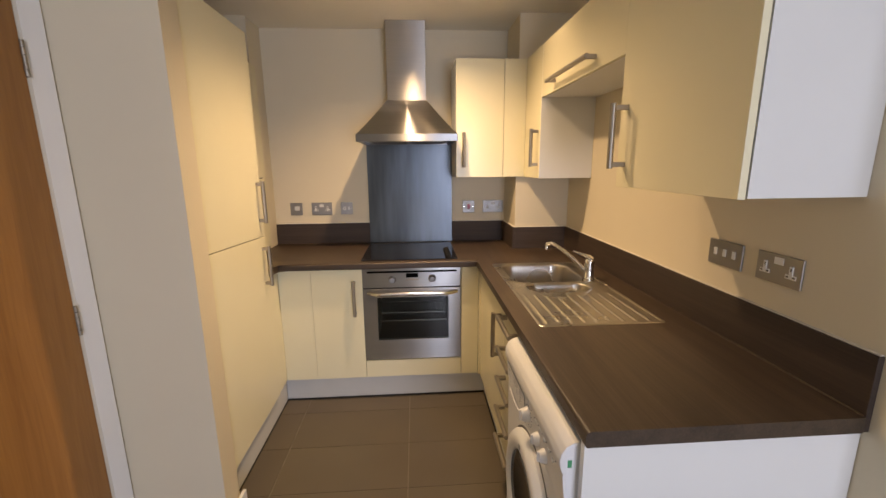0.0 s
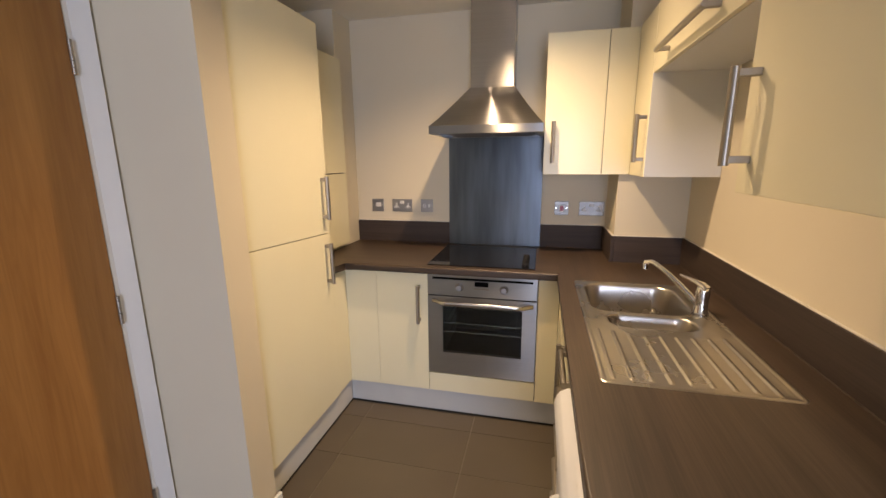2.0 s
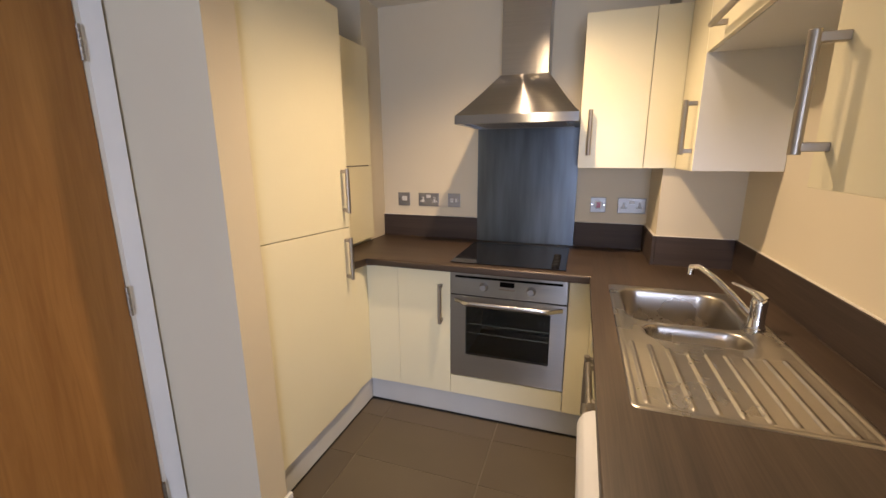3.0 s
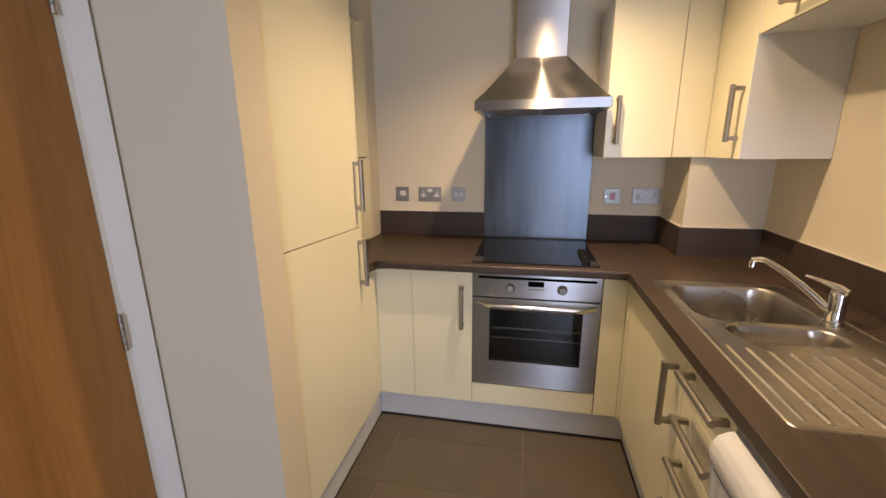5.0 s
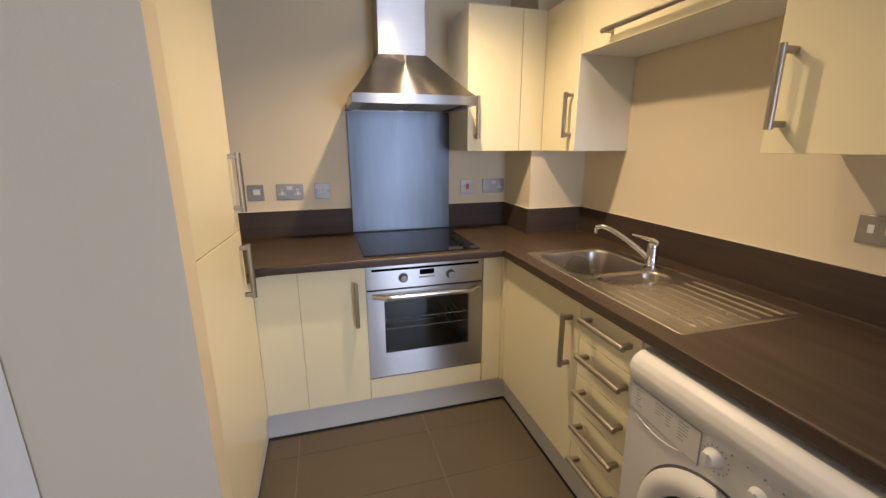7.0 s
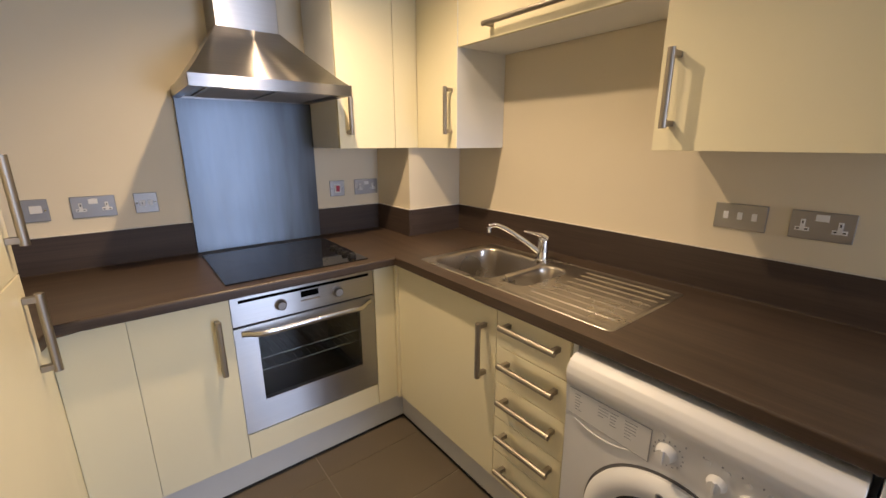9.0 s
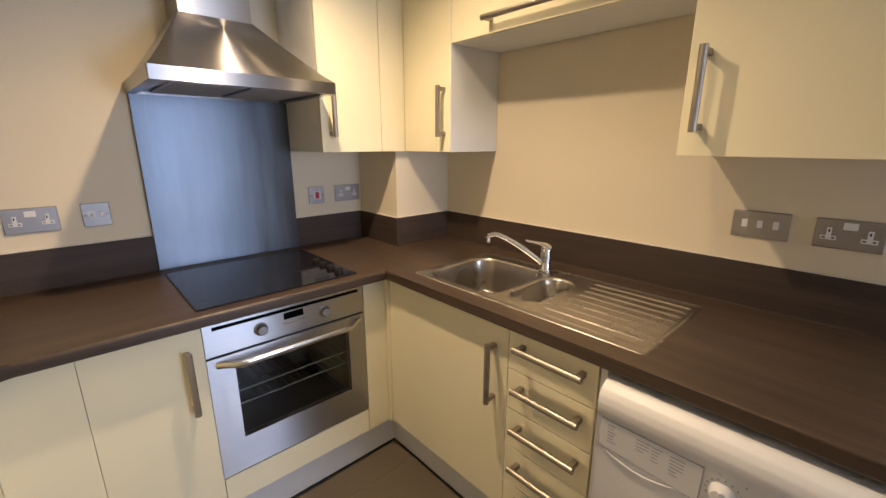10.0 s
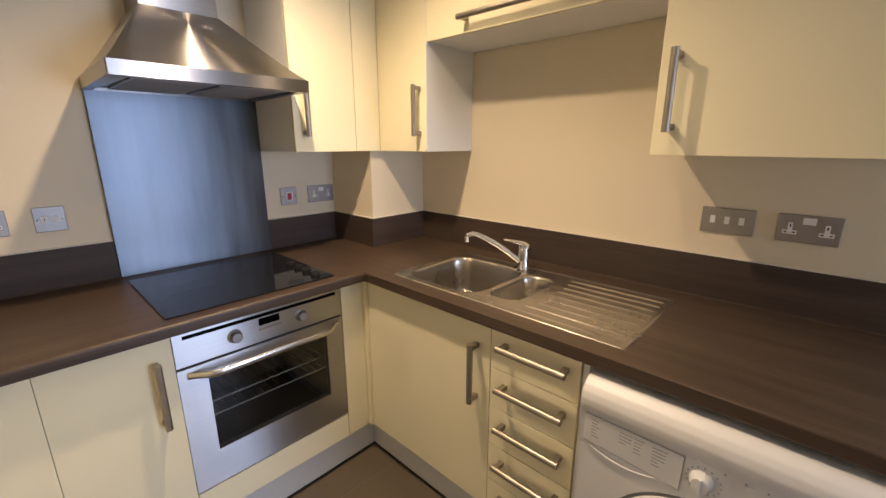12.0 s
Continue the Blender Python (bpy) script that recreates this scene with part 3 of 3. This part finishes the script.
hood = thing("cooker_hood", (0, 0.36, 1.60), "brushed stainless steel chimney cooker hood over the hob", "cooker hood")
HX0, HX1, HY0, HY1, HZ0, HZ1, HZT = -0.3135, 0.293, 0.109, 0.628, 1.614, 1.656, 1.890
rim = bmesh.new()
ro = [rim.verts.new(p) for p in ((HX0, HY0, HZ0), (HX1, HY0, HZ0), (HX1, HY1, HZ0), (HX0, HY1, HZ0))]
ri = [rim.verts.new(p) for p in ((HX0 + 0.03, HY0 + 0.03, HZ0), (HX1 - 0.03, HY0 + 0.03, HZ0), (HX1 - 0.03, HY1 - 0.03, HZ0), (HX0 + 0.03, HY1 - 0.03, HZ0))]
rt = [rim.verts.new(p) for p in ((HX0, HY0, HZ1), (HX1, HY0, HZ1), (HX1, HY1, HZ1), (HX0, HY1, HZ1))]
ru = [rim.verts.new((v.co.x, v.co.y, HZ0 + 0.012)) for v in ri]
for k in range(4):
    m = (k + 1) % 4
    rim.faces.new((ro[k], ro[m], rt[m], rt[k]))
    rim.faces.new((ro[k], ri[k], ri[m], ro[m]))
    rim.faces.new((ri[k], ru[k], ru[m], ri[m]))
bmesh.ops.bevel(rim, geom=[e for e in rim.edges if all(v in ro + rt for v in e.verts) and abs(e.verts[0].co.z - e.verts[1].co.z) > 0.01], offset=0.004, segments=2, profile=0.5, affect="EDGES")
part("rim", rim, RIM, hood, "brushed steel front band")
can = bmesh.new()
rings = []
N = 14
TX0, TX1, TY0 = -0.142, 0.118, 0.430
for k in range(N + 1):
    t = k / N
    s = t ** 0.93
    z = HZ1 + (HZT - HZ1) * t
    x0, x1, y0 = HX0 + 0.003 + (TX0 - HX0 - 0.003) * s, HX1 - 0.003 + (TX1 - HX1 + 0.003) * s, HY0 + 0.003 + (TY0 - HY0 - 0.003) * s
    rings.append([can.verts.new(p) for p in ((x0, y0, z), (x1, y0, z), (x1, HY1, z), (x0, HY1, z))])
for r0, r1 in zip(rings, rings[1:]):
    for k in range(4):
        can.faces.new((r0[k], r0[(k + 1) % 4], r1[(k + 1) % 4], r1[k]))
can.faces.new(rings[-1])
ob = part("canopy", can, STEEL, hood, "flared brushed steel canopy")
shade_auto(ob)
ob.data.set_sharp_from_angle(angle=radians(25))
part("duct", box(-0.139, 0.115, 0.433, 0.628, HZT - 0.01, CEIL - 0.001, 0.002), STEEL, hood, "square steel chimney")
part("underside", box(HX0 + 0.031, HX1 - 0.031, HY0 + 0.031, HY1 - 0.031, HZ0 + 0.010, HZ0 + 0.014), STEEL, hood)
for a, b in ((-0.245, -0.01), (0.005, 0.24)):
    f = part("grease_filter", box(a, b, 0.20, 0.56, HZ0 + 0.004, HZ0 + 0.0095, 0.001), PLATE, hood, "grey metal mesh filter")
    for k in range(17):
        y = 0.212 + k * 0.021
        part("slat", rod((a + 0.012, y, HZ0 + 0.004), (b - 0.012, y, HZ0 + 0.004), 0.0028, 8), PLATE, f)
# ---- oven ----
ov = thing("oven", (0, 0.3, 0.27), "built-in stainless steel electric oven with dark glass door", "oven")
O0, O1 = -0.301, 0.296
fas = part("fascia", box(O0, O1, -0.002, 0.020, 0.745, 0.868, 0.0015), OVEN_STEEL, ov, "brushed steel control fascia")
# No recess is cut: this black strip paints the slot's shade on the fascia.
part("vent_slot_shade", box(-0.272, 0.272, -0.0035, -0.0015, 0.837, 0.849), SLOT, fas, "flat black strip coloured for the shade in the ventilation slot")
for x in (-0.120, 0.121):
    k = part("knob", lathe([(0.0005, 0.0), (0.024, 0.0), (0.024, 0.003), (0.019, 0.006), (0.018, 0.022), (0.0155, 0.025), (0.0005, 0.0255)], (x, -0.002, 0.797), "y-", 28), PLATE, fas, "round steel dial", smooth=True)
    shade_auto(k)
part("display", box(-0.037, 0.037, -0.0042, -0.0018, 0.806, 0.832, 0.0006, 1), SLOT, fas, "black clock display")
part("button_bar", box(-0.040, 0.040, -0.008, -0.0018, 0.789, 0.795, 0.0012, 1), NICKEL, fas)
# Solid strip behind the joint; its dark colour stands for shade in the gap.
part("gap", box(O0 + 0.003, O1 - 0.003, 0.004, 0.020, 0.736, 0.7452), DARK, ov, "dark strip coloured for the shaded gap above the door")
WX0, WX1, WZ0, WZ1 = -0.217, 0.221, 0.405, 0.682
dr = plan_slab([O0, WX0, WX1, O1], [0.275, WZ0, WZ1, 0.737], lambda x, y: not (WX0 < x < WX1 and WZ0 < y < WZ1), -0.026, 0.002, lambda x, y: False)
for v in dr.verts:
    v.co = Vector((v.co.x, -v.co.z, v.co.y))
dor = part("door", dr, OVEN_STEEL, ov, "brushed steel oven door")
part("door_glass", box(WX0, WX1, 0.001, 0.006, WZ0, WZ1), OVENGLASS, dor, "smoked glass pane")
cav = bmesh.new()
for a in ((-0.24, -0.23, 0.028, 0.45, 0.36, 0.72), (0.235, 0.245, 0.028, 0.45, 0.36, 0.72), (-0.24, 0.245, 0.028, 0.45, 0.35, 0.36), (-0.24, 0.245, 0.028, 0.45, 0.72, 0.73), (-0.24, 0.245, 0.45, 0.46, 0.35, 0.73)):
    box(*a, bm=cav)
part("cavity", cav, CAVITY, ov, "dark enamelled oven inside")
for z in (0.515, 0.568):
    w = rod((-0.228, 0.040, z), (0.233, 0.040, z), 0.0036, 10)
    rod((-0.228, 0.40, z), (0.233, 0.40, z), 0.0028, 10, w)
    for k in range(15):
        x = -0.215 + k * 0.0308
        rod((x, 0.045, z), (x, 0.40, z), 0.0013, 6, w)
    part("wire_shelf", w, WIRE, ov, "shiny wire shelf")
hp = []
for k in range(25):
    t = k / 24
    x = -0.272 + 0.547 * t
    e = min(t, 1 - t)
    hp.append((x, -0.004 - 0.046 * smooth(e / 0.13) - 0.006 * math.sin(math.pi * t), 0.712 + 0.004 * math.sin(math.pi * t)))
ob = part("door_handle", tube(hp, [0.0115] * 25, 16, flat=(0.62, 1.05)), BARSTEEL, dor, "bowed steel bar handle", smooth=True)
shade_auto(ob)

# ---- wall cabinets ----
W0, W1 = 1.393, 2.110
wc = thing("wall_cabinet", (0.7, 0.2, W0), "cream gloss corner wall cabinet with two doors meeting in the corner", "kitchen cabinet", "cream kitchen cabinets")
carcass(wc, 0.298, 0.690, 0.282, 0.628, W0 + 0.001, W1, "y0")
carcass(wc, 0.760, 1.0485, -0.046, 0.282, W0 + 0.001, W1, "x0")
part("end_panel", box(0.740, 1.0485, -0.065, -0.047, W0, W1, 0.001), WHITEBOARD, wc, "white end panel")
part("filler_panel", box(0.6015, 0.7385, 0.261, 0.279, W0, W1, 0.0012), CREAM, wc, "cream gloss filler")
d = part("door", box(0.297, 0.5985, 0.261, 0.279, W0, W1, 0.0012), CREAM, wc, "cream gloss door")
bar_handle(d, 0.261, 0.343, 1.456, 1.672, "y-", "z", 0.046)
d = door_xn(wc, -0.062, 0.2605, W0, W1, 0.739)
bar_handle(d, 0.739, -0.025, 1.458, 1.671, "x-", "z", 0.051)

wc = thing("bridging_cabinet", (0.9, -0.53, 1.834), "low cream gloss bridging cabinet with lift-up front and long bar handle", "kitchen cabinet", "cream kitchen cabinets")
carcass(wc, 0.760, 1.042, -0.986, -0.068, 1.835, W1, "x0")
d = door_xn(wc, -0.986, -0.068, 1.834, W1, 0.739, "flap")
bar_handle(d, 0.739, 1.881, -0.765, -0.272, "x-", "y", 0.053)

wc = thing("wall_cabinet", (0.9, -1.28, W0), "large cream gloss wall cabinet with white sides and one bar handle", "kitchen cabinet", "cream kitchen cabinets")
carcass(wc, 0.764, 1.0485, -1.545, -0.990, W0 + 0.006, W1, "x0")
d = door_xn(wc, -1.548, -0.986, W0 + 0.004, W1, 0.739)
bar_handle(d, 0.739, -1.033, 1.459, 1.671, "x-", "z", 0.060)

# ---- tall cabinets ----
TX = -0.785
tc = thing("tall_cabinet", (-1.05, -0.48, 0), "full height cream gloss cabinet with two doors and bar handles", "kitchen cabinet", "cream kitchen cabinets")
carcass(tc, -1.40, TX - 0.021, -0.8115, -0.166, 0.163, W1, "x1", material=CREAM)
for z0, z1, h0, h1 in ((0.165, 1.104, 0.844, 1.060), (1.108, W1 + 0.006, 1.184, 1.400)):
    leaf = box(TX - 0.018, TX, -0.804, -0.170, z0, z1, 0.0012)
    for v in leaf.verts:
        if 1.0 < v.co.z < 1.2:
            v.co.z += 0.032 * (-0.170 - v.co.y) / 0.634
    d = part("door", leaf, CREAM, tc, "cream gloss door")
    bar_handle(d, TX, -0.222, h0, h1, "x+", "z", 0.043)
# Added strip beside the door edge, dark to stand for shade in the gap.
part("filler", box(TX - 0.018, TX - 0.014, -0.8115, -0.800, 0.165, W1), DARK, tc, "dark strip coloured for the shade in the gap")

cc = thing("worktop_cupboard", (-1.15, 0.1, WT), "cream gloss cupboard standing on the worktop beside the tall cabinet", "kitchen cabinet", "cream kitchen cabinets")
part("case", box(-1.40, -0.985, -0.160, 0.398, WT + 0.001, 2.085, 0.001), CREAM, cc)
part("door", box(-0.968, -0.950, -0.158, 0.392, 0.942, 1.396, 0.0012), CREAM, cc, "lower cream gloss door")
part("door", box(-0.968, -0.950, -0.158, 0.392, 1.402, 2.085, 0.0012), CREAM, cc, "upper cream gloss door")
# Added slab behind the doors, dark to stand for shade in their joints.
part("door_gap_shade", box(-0.985, -0.968, -0.158, 0.388, 0.96, 2.08), DARK, cc)


# ---- washing machine ----
wm = thing("washing_machine", (0.66, -1.315, 0), "white front loading washing machine with dials and round door", "washing machine")
MY0, MY1 = -1.600, -1.012
FX = 0.372
prof = [(0.94, 0.0), (FX + 0.012, 0.0), (FX + 0.012, 0.05), (FX, 0.06), (FX, 0.660), (FX - 0.004, 0.680), (FX - 0.008, 0.762), (FX - 0.014, 0.770), (FX - 0.019, 0.785), (FX - 0.021, 0.803), (FX - 0.017, 0.822), (FX - 0.007, 0.838), (FX + 0.012, 0.849), (FX + 0.040, 0.853), (0.94, 0.853)]
body = part("body", extrude_profile(prof, "y", MY0, MY1, bev=0.004), APPLIANCE, wm, smooth=True)
shade_auto(body)


def panel_x(z):
    return FX - 0.004 - 0.005 * (z - 0.680) / 0.080


tray = bmesh.new()
pts = [(MY1 - 0.012, 0.758), (MY1 - 0.012, 0.676), (MY1 - 0.238, 0.662), (MY1 - 0.241, 0.758)]
lo = [tray.verts.new((panel_x(z) - 0.0022, y, z)) for y, z in pts]
hi = [tray.verts.new((FX + 0.004, y, z)) for y, z in pts]
for k in range(4):
    tray.faces.new((lo[k], lo[(k + 1) % 4], hi[(k + 1) % 4], hi[k]))
tray.faces.new(lo)
tray.faces.new(hi[::-1])
bmesh.ops.bevel(tray, geom=list(tray.edges), offset=0.0012, segments=1, affect="EDGES")
tr = part("detergent_drawer", tray, APPLIANCE, wm, "white detergent drawer with printed chart")
# Grey rods along the drawer edge; their colour stands for shade in the groove.
edge = None
for (ya, za), (yb, zb) in ((pts[0], pts[3]), (pts[3], pts[2]), (pts[2], pts[1])):
    edge = rod((panel_x(za) - 0.0010, ya, za + 0.0003), (panel_x(zb) - 0.0010, yb, zb - 0.0003), 0.0014, 6, edge)
part("drawer_gap_shade", edge, GREYPRINT, tr, "thin grey line coloured for the shade in the drawer joint")
grip = [(MY1 - 0.014, 0.674)] + [(MY1 - 0.014 - 0.19 * t, 0.674 - 0.010 * t - 0.022 * math.sin(math.pi * min(1.0, t * 1.08)) ** 0.7) for t in [k / 12 for k in range(1, 12)]] + [(MY1 - 0.206, 0.664)]
ring = [(FX - 0.004, y, z) for y, z in grip[1:-1]]
part("grip_edge", tube(ring, [0.0022] * len(ring), 8), PLASTIC, wm, "curved grip moulding")
chart = None
rnd = random.Random(4)
for col, (y0, rows) in enumerate(((MY1 - 0.030, 6), (MY1 - 0.100, 4), (MY1 - 0.135, 5), (MY1 - 0.175, 6))):
    for r in range(rows):
        z = 0.745 - r * 0.0095
        xx = panel_x(z) - 0.0024
        chart = box(xx - 0.0004, xx + 0.0003, y0 - rnd.uniform(0.012, 0.034), y0, z - 0.0011, z + 0.0011, bm=chart)
part("printed_lines", chart, GREYPRINT, tr, "small grey printing", kind="stuff")


def dial(y, z, r, h, name="dial"):
    x = panel_x(z)
    k = part(name, lathe([(0.0005, -0.002), (r, -0.002), (r, 0.004), (r * 0.82, h * 0.7), (r * 0.70, h), (0.0005, h + 0.001)], (x, y, z), "x-", 28), PLASTIC, wm, "white plastic dial", smooth=True)
    shade_auto(k)
    part("pointer", box(x - h - 0.005, x - h + 0.004, y - 0.003, y + 0.003, z - r * 0.75, z + r * 0.75, 0.001, 1), PLASTIC, k)


dial(-1.290, 0.718, 0.024, 0.024)
dial(-1.395, 0.710, 0.020, 0.018)
dial(-1.456, 0.702, 0.020, 0.018)
for y, z, r in ((-1.276, 0.757, 0.008), (-1.372, 0.750, 0.007), (-1.410, 0.748, 0.007), (-1.448, 0.746, 0.007), (-1.486, 0.744, 0.007), (-1.52, 0.742, 0.007)):
    part("button", lathe([(0.0005, -0.002), (r, -0.002), (r * 0.95, 0.003), (0.0005, 0.0036)], (panel_x(z), y, z), "x-", 20), PLASTIC, wm, "round white push button")
dots = None
for k in range(16):
    a = 2 * math.pi * k / 16
    y, z = -1.293 + 0.033 * math.cos(a), 0.716 + 0.033 * math.sin(a)
    x = panel_x(z)
    dots = box(x - 0.0008, x + 0.001, y - 0.0016, y + 0.0016, z - 0.0016, z + 0.0016, bm=dots)
for k in range(7):
    y = -1.340 - 0.036 * k
    x = panel_x(0.768)
    box(x - 0.0012, x + 0.001, y - 0.010, y + 0.006, 0.766, 0.7675, bm=dots)
    box(x - 0.0012, x + 0.001, y + 0.010, y + 0.013, 0.756, 0.759, bm=dots)
part("panel_marks", dots, GREYPRINT, wm, "grey printed marks", kind="stuff")
PC = (FX, -1.318, 0.425)
part("door_seam", lathe([(0.218, -0.004), (0.227, -0.004), (0.227, 0.0012), (0.218, 0.0012)], PC, "x-", 64), RUBBER, wm, "dark ring gap")
pd = part("porthole_door", lathe([(0.140, -0.004), (0.218, -0.004), (0.220, 0.012), (0.210, 0.027), (0.190, 0.034), (0.170, 0.033), (0.158, 0.026), (0.152, 0.008), (0.140, 0.0)], PC, "x-", 72), PLASTIC, wm, "round white plastic door ring", smooth=True)
shade_auto(pd)
part("door_bowl", lathe([(0.0005, 0.004), (0.05, 0.005), (0.10, 0.010), (0.135, 0.018), (0.154, 0.024), (0.156, 0.010), (0.12, -0.002), (0.0005, -0.004)], PC, "x-", 56), HOB, pd, "dark glass bowl", smooth=True)
part("badge", lathe([(0.006, 0.034), (0.009, 0.0348), (0.011, 0.034)], (FX, -1.300, 0.425 + 0.186), "x-", 24), GREYPRINT, pd, "small grey ring badge")
stk = part("sticker", box(FX - 0.004, FX + 0.010, MY0 - 0.0006, MY0 + 0.0002, 0.700, 0.812), PLASTIC, wm, "white paper sticker")
part("label", box(FX - 0.002, FX + 0.008, MY0 - 0.0012, MY0 - 0.0006, 0.786, 0.806), GREEN, stk, "small green print")


# ---- sockets and switches ----
def plate_y(name, label, x0, x1, z0, z1, fill):
    """A face plate on the back wall."""
    t = thing(name, ((x0 + x1) / 2, BACK, z0), label, "socket" if "socket" in name else "switch")
    part("plate", box(x0, x1, BACK - 0.007, BACK - 0.0003, z0, z1, 0.002), PLATE, t, "satin metal plate")
    for kind, u, w, c in fill:
        m = {"white": ROCKER, "red": RED, "black": BLACK, "screw": CHROME}[kind]
        nm = {"white": "rocker", "red": "rocker", "black": "slot", "screw": "screw"}[kind]
        (a, b), (e, f) = w, c
        x, z = (x0 + x1) / 2 + u[0], (z0 + z1) / 2 + u[1]
        if kind == "red":
            part(nm, box(x + a, x + b, BACK - 0.0125, BACK - 0.0100, z + e, z + f, 0.0008, 1), m, t, "dark red rocker")
            continue
        dd = {"rocker": 0.0105, "slot": 0.0112}.get(nm, 0.0078)
        if nm == "screw":
            part(nm, rod((x, BACK - 0.0062, z), (x, BACK - 0.0082, z), 0.0032, 12), m, t)
        else:
            part(nm, box(x + a, x + b, BACK - dd, BACK - 0.006, z + e, z + f, 0.0006, 1), m, t)
    return t


def rect(u, w, h, kind="white"):
    return (kind, u, (-w / 2, w / 2), (-h / 2, h / 2))


def scr(u):
    return ("screw", u, (0, 0), (0, 0))


def outlet(u):
    return [rect((u, -0.012), 0.034, 0.012), rect((u, 0.004), 0.011, 0.026), ]


def slots(u):
    return [("black", (u, 0.008), (-0.002, 0.002), (-0.0045, 0.0045)), ("black", (u - 0.010, -0.012), (-0.0035, 0.0035), (-0.002, 0.002)), ("black", (u + 0.010, -0.012), (-0.0035, 0.0035), (-0.002, 0.002))]


ZS0, ZS1 = 1.123, 1.211
plate_y("switch_plate", "square satin metal fused switch with white rocker", -0.876, -0.790, ZS0, ZS1, [rect((0.006, 0.004), 0.036, 0.030), scr((-0.033, 0)), scr((0.033, 0))])
plate_y("socket_plate", "double satin metal power socket with white switches above the worktop", -0.724, -0.579, ZS0, ZS1, outlet(-0.042) + outlet(0.042) + slots(-0.042) + slots(0.042) + [rect((0, 0.022), 0.030, 0.020)])
plate_y("switch_plate", "square satin metal switch with white rockers beside the splashback", -0.515, -0.430, ZS0, ZS1, [rect((-0.014, -0.001), 0.021, 0.026), ("black", (-0.0145, 0.0), (-0.0012, 0.0012), (-0.006, 0.006)), rect((0.016, 0.0), 0.015, 0.023), scr((-0.033, 0)), scr((0.033, 0))])
plate_y("cooker_switch", "square satin metal cooker switch with red rocker", 0.381, 0.467, ZS0, ZS1, [rect((0.002, 0.0), 0.036, 0.044), ("red", (0.002, -0.001), (-0.011, 0.011), (-0.017, 0.017)), scr((-0.033, 0)), scr((0.033, 0))])
plate_y("socket_plate", "double satin metal power socket below the wall cabinet", 0.532, 0.682, ZS0, ZS1, outlet(-0.042) + outlet(0.042) + slots(-0.042) + slots(0.042) + [rect((0, 0.022), 0.030, 0.020)])


def plate_x(name, label, y0, y1, z0, z1, fill, lean=0.0):
    t = thing(name, (RIGHT, (y0 + y1) / 2, z0), label, "socket" if "socket" in name else "switch")
    yc, zc = (y0 + y1) / 2, (z0 + z1) / 2
    pl = part("plate", box(RIGHT - 0.007, RIGHT - 0.0003, y0, y1, z0, z1, 0.002), PLATE, t, "satin metal plate")
    for kind, u, w, c in fill:
        m = {"white": PLASTIC, "black": BLACK}[kind]
        (a, b), (e, f) = w, c
        dd = 0.0095 if kind == "white" and (b - a) < 0.02 else 0.0085
        if kind == "black":
            dd = 0.0098
        part("rocker" if kind == "white" else "slot", box(RIGHT - dd, RIGHT - 0.006, yc - u[0] - b, yc - u[0] - a, zc + u[1] + e, zc + u[1] + f, 0.0005, 1), m, t)
    return t


plate_x("light_switch", "triple satin metal light switch with white rockers above the worktop", -1.229, -1.083, 1.140, 1.224, [rect((-0.040, 0.003), 0.014, 0.024), rect((0, 0.003), 0.014, 0.024), rect((0.040, 0.003), 0.014, 0.024)])
plate_x("socket_plate", "double satin metal power socket with white switch beside the light switch", -1.432, -1.286, 1.140, 1.224, outlet(-0.042) + outlet(0.042) + slots(-0.042) + slots(0.042) + [rect((0, 0.024), 0.030, 0.020)])

# ---- ceiling spotlights ----
for lx, ly in (LAMP_A, LAMP_B, LAMP_C):
    dl = thing("downlight", (lx, ly, CEIL - 0.012), "small round recessed ceiling downlight, switched on", "ceiling light", "ceiling downlights")
    part("trim_ring", lathe([(0.034, 0.0), (0.045, 0.0), (0.045, 0.0115), (0.034, 0.0115)], (lx, ly, CEIL - 0.012), "z", 32), CHROME, dl, "thin metal ring")
    part("bulb", rod((lx, ly, CEIL - 0.004), (lx, ly, CEIL - 0.0005), 0.032, 24), GLOW, dl, "glowing lens")

# ---- floor tiles ----
fl = solo("floor", box(-1.55, 3.62, -5.72, BACK + 0.12, -0.20, -0.0025), GROUT, "brown grey ceramic tiles with thin pale joints", "floor", kind="structure")
T = 0.316
tb = box(-T + 0.0018, T - 0.0018, -T / 2 + 0.0018, T / 2 - 0.0018, -0.010, 0.0, 0.0008, 1)
bmesh.ops.recalc_face_normals(tb, faces=tb.faces)
tile_mesh = bpy.data.meshes.new("tile")
tb.to_mesh(tile_mesh)
tb.free()
tile_mesh.materials.append(TILE)
base = root_at(fl)
rt = random.Random(3)
for i in range(-1, 3):
    for j in range(-7, 2):
        t = bpy.data.objects.new("tile", tile_mesh)
        scene.collection.objects.link(t)
        t.parent = fl
        p = Vector((-0.665 + 2 * T * (i + 0.5), -0.125 + T * (j + 0.5), 0.0)) - base
        t.location = p
        t.rotation_euler = (rt.uniform(-0.0008, 0.0008), rt.uniform(-0.0008, 0.0008), rt.choice((0, 1)) * math.pi)
solo("carpet", box(-1.05, 3.49, -5.59, -0.125 - T * 7 - 0.003, -0.0022, 0.006), CARPET, "plain beige carpet in the living area", "carpet", kind="structure")
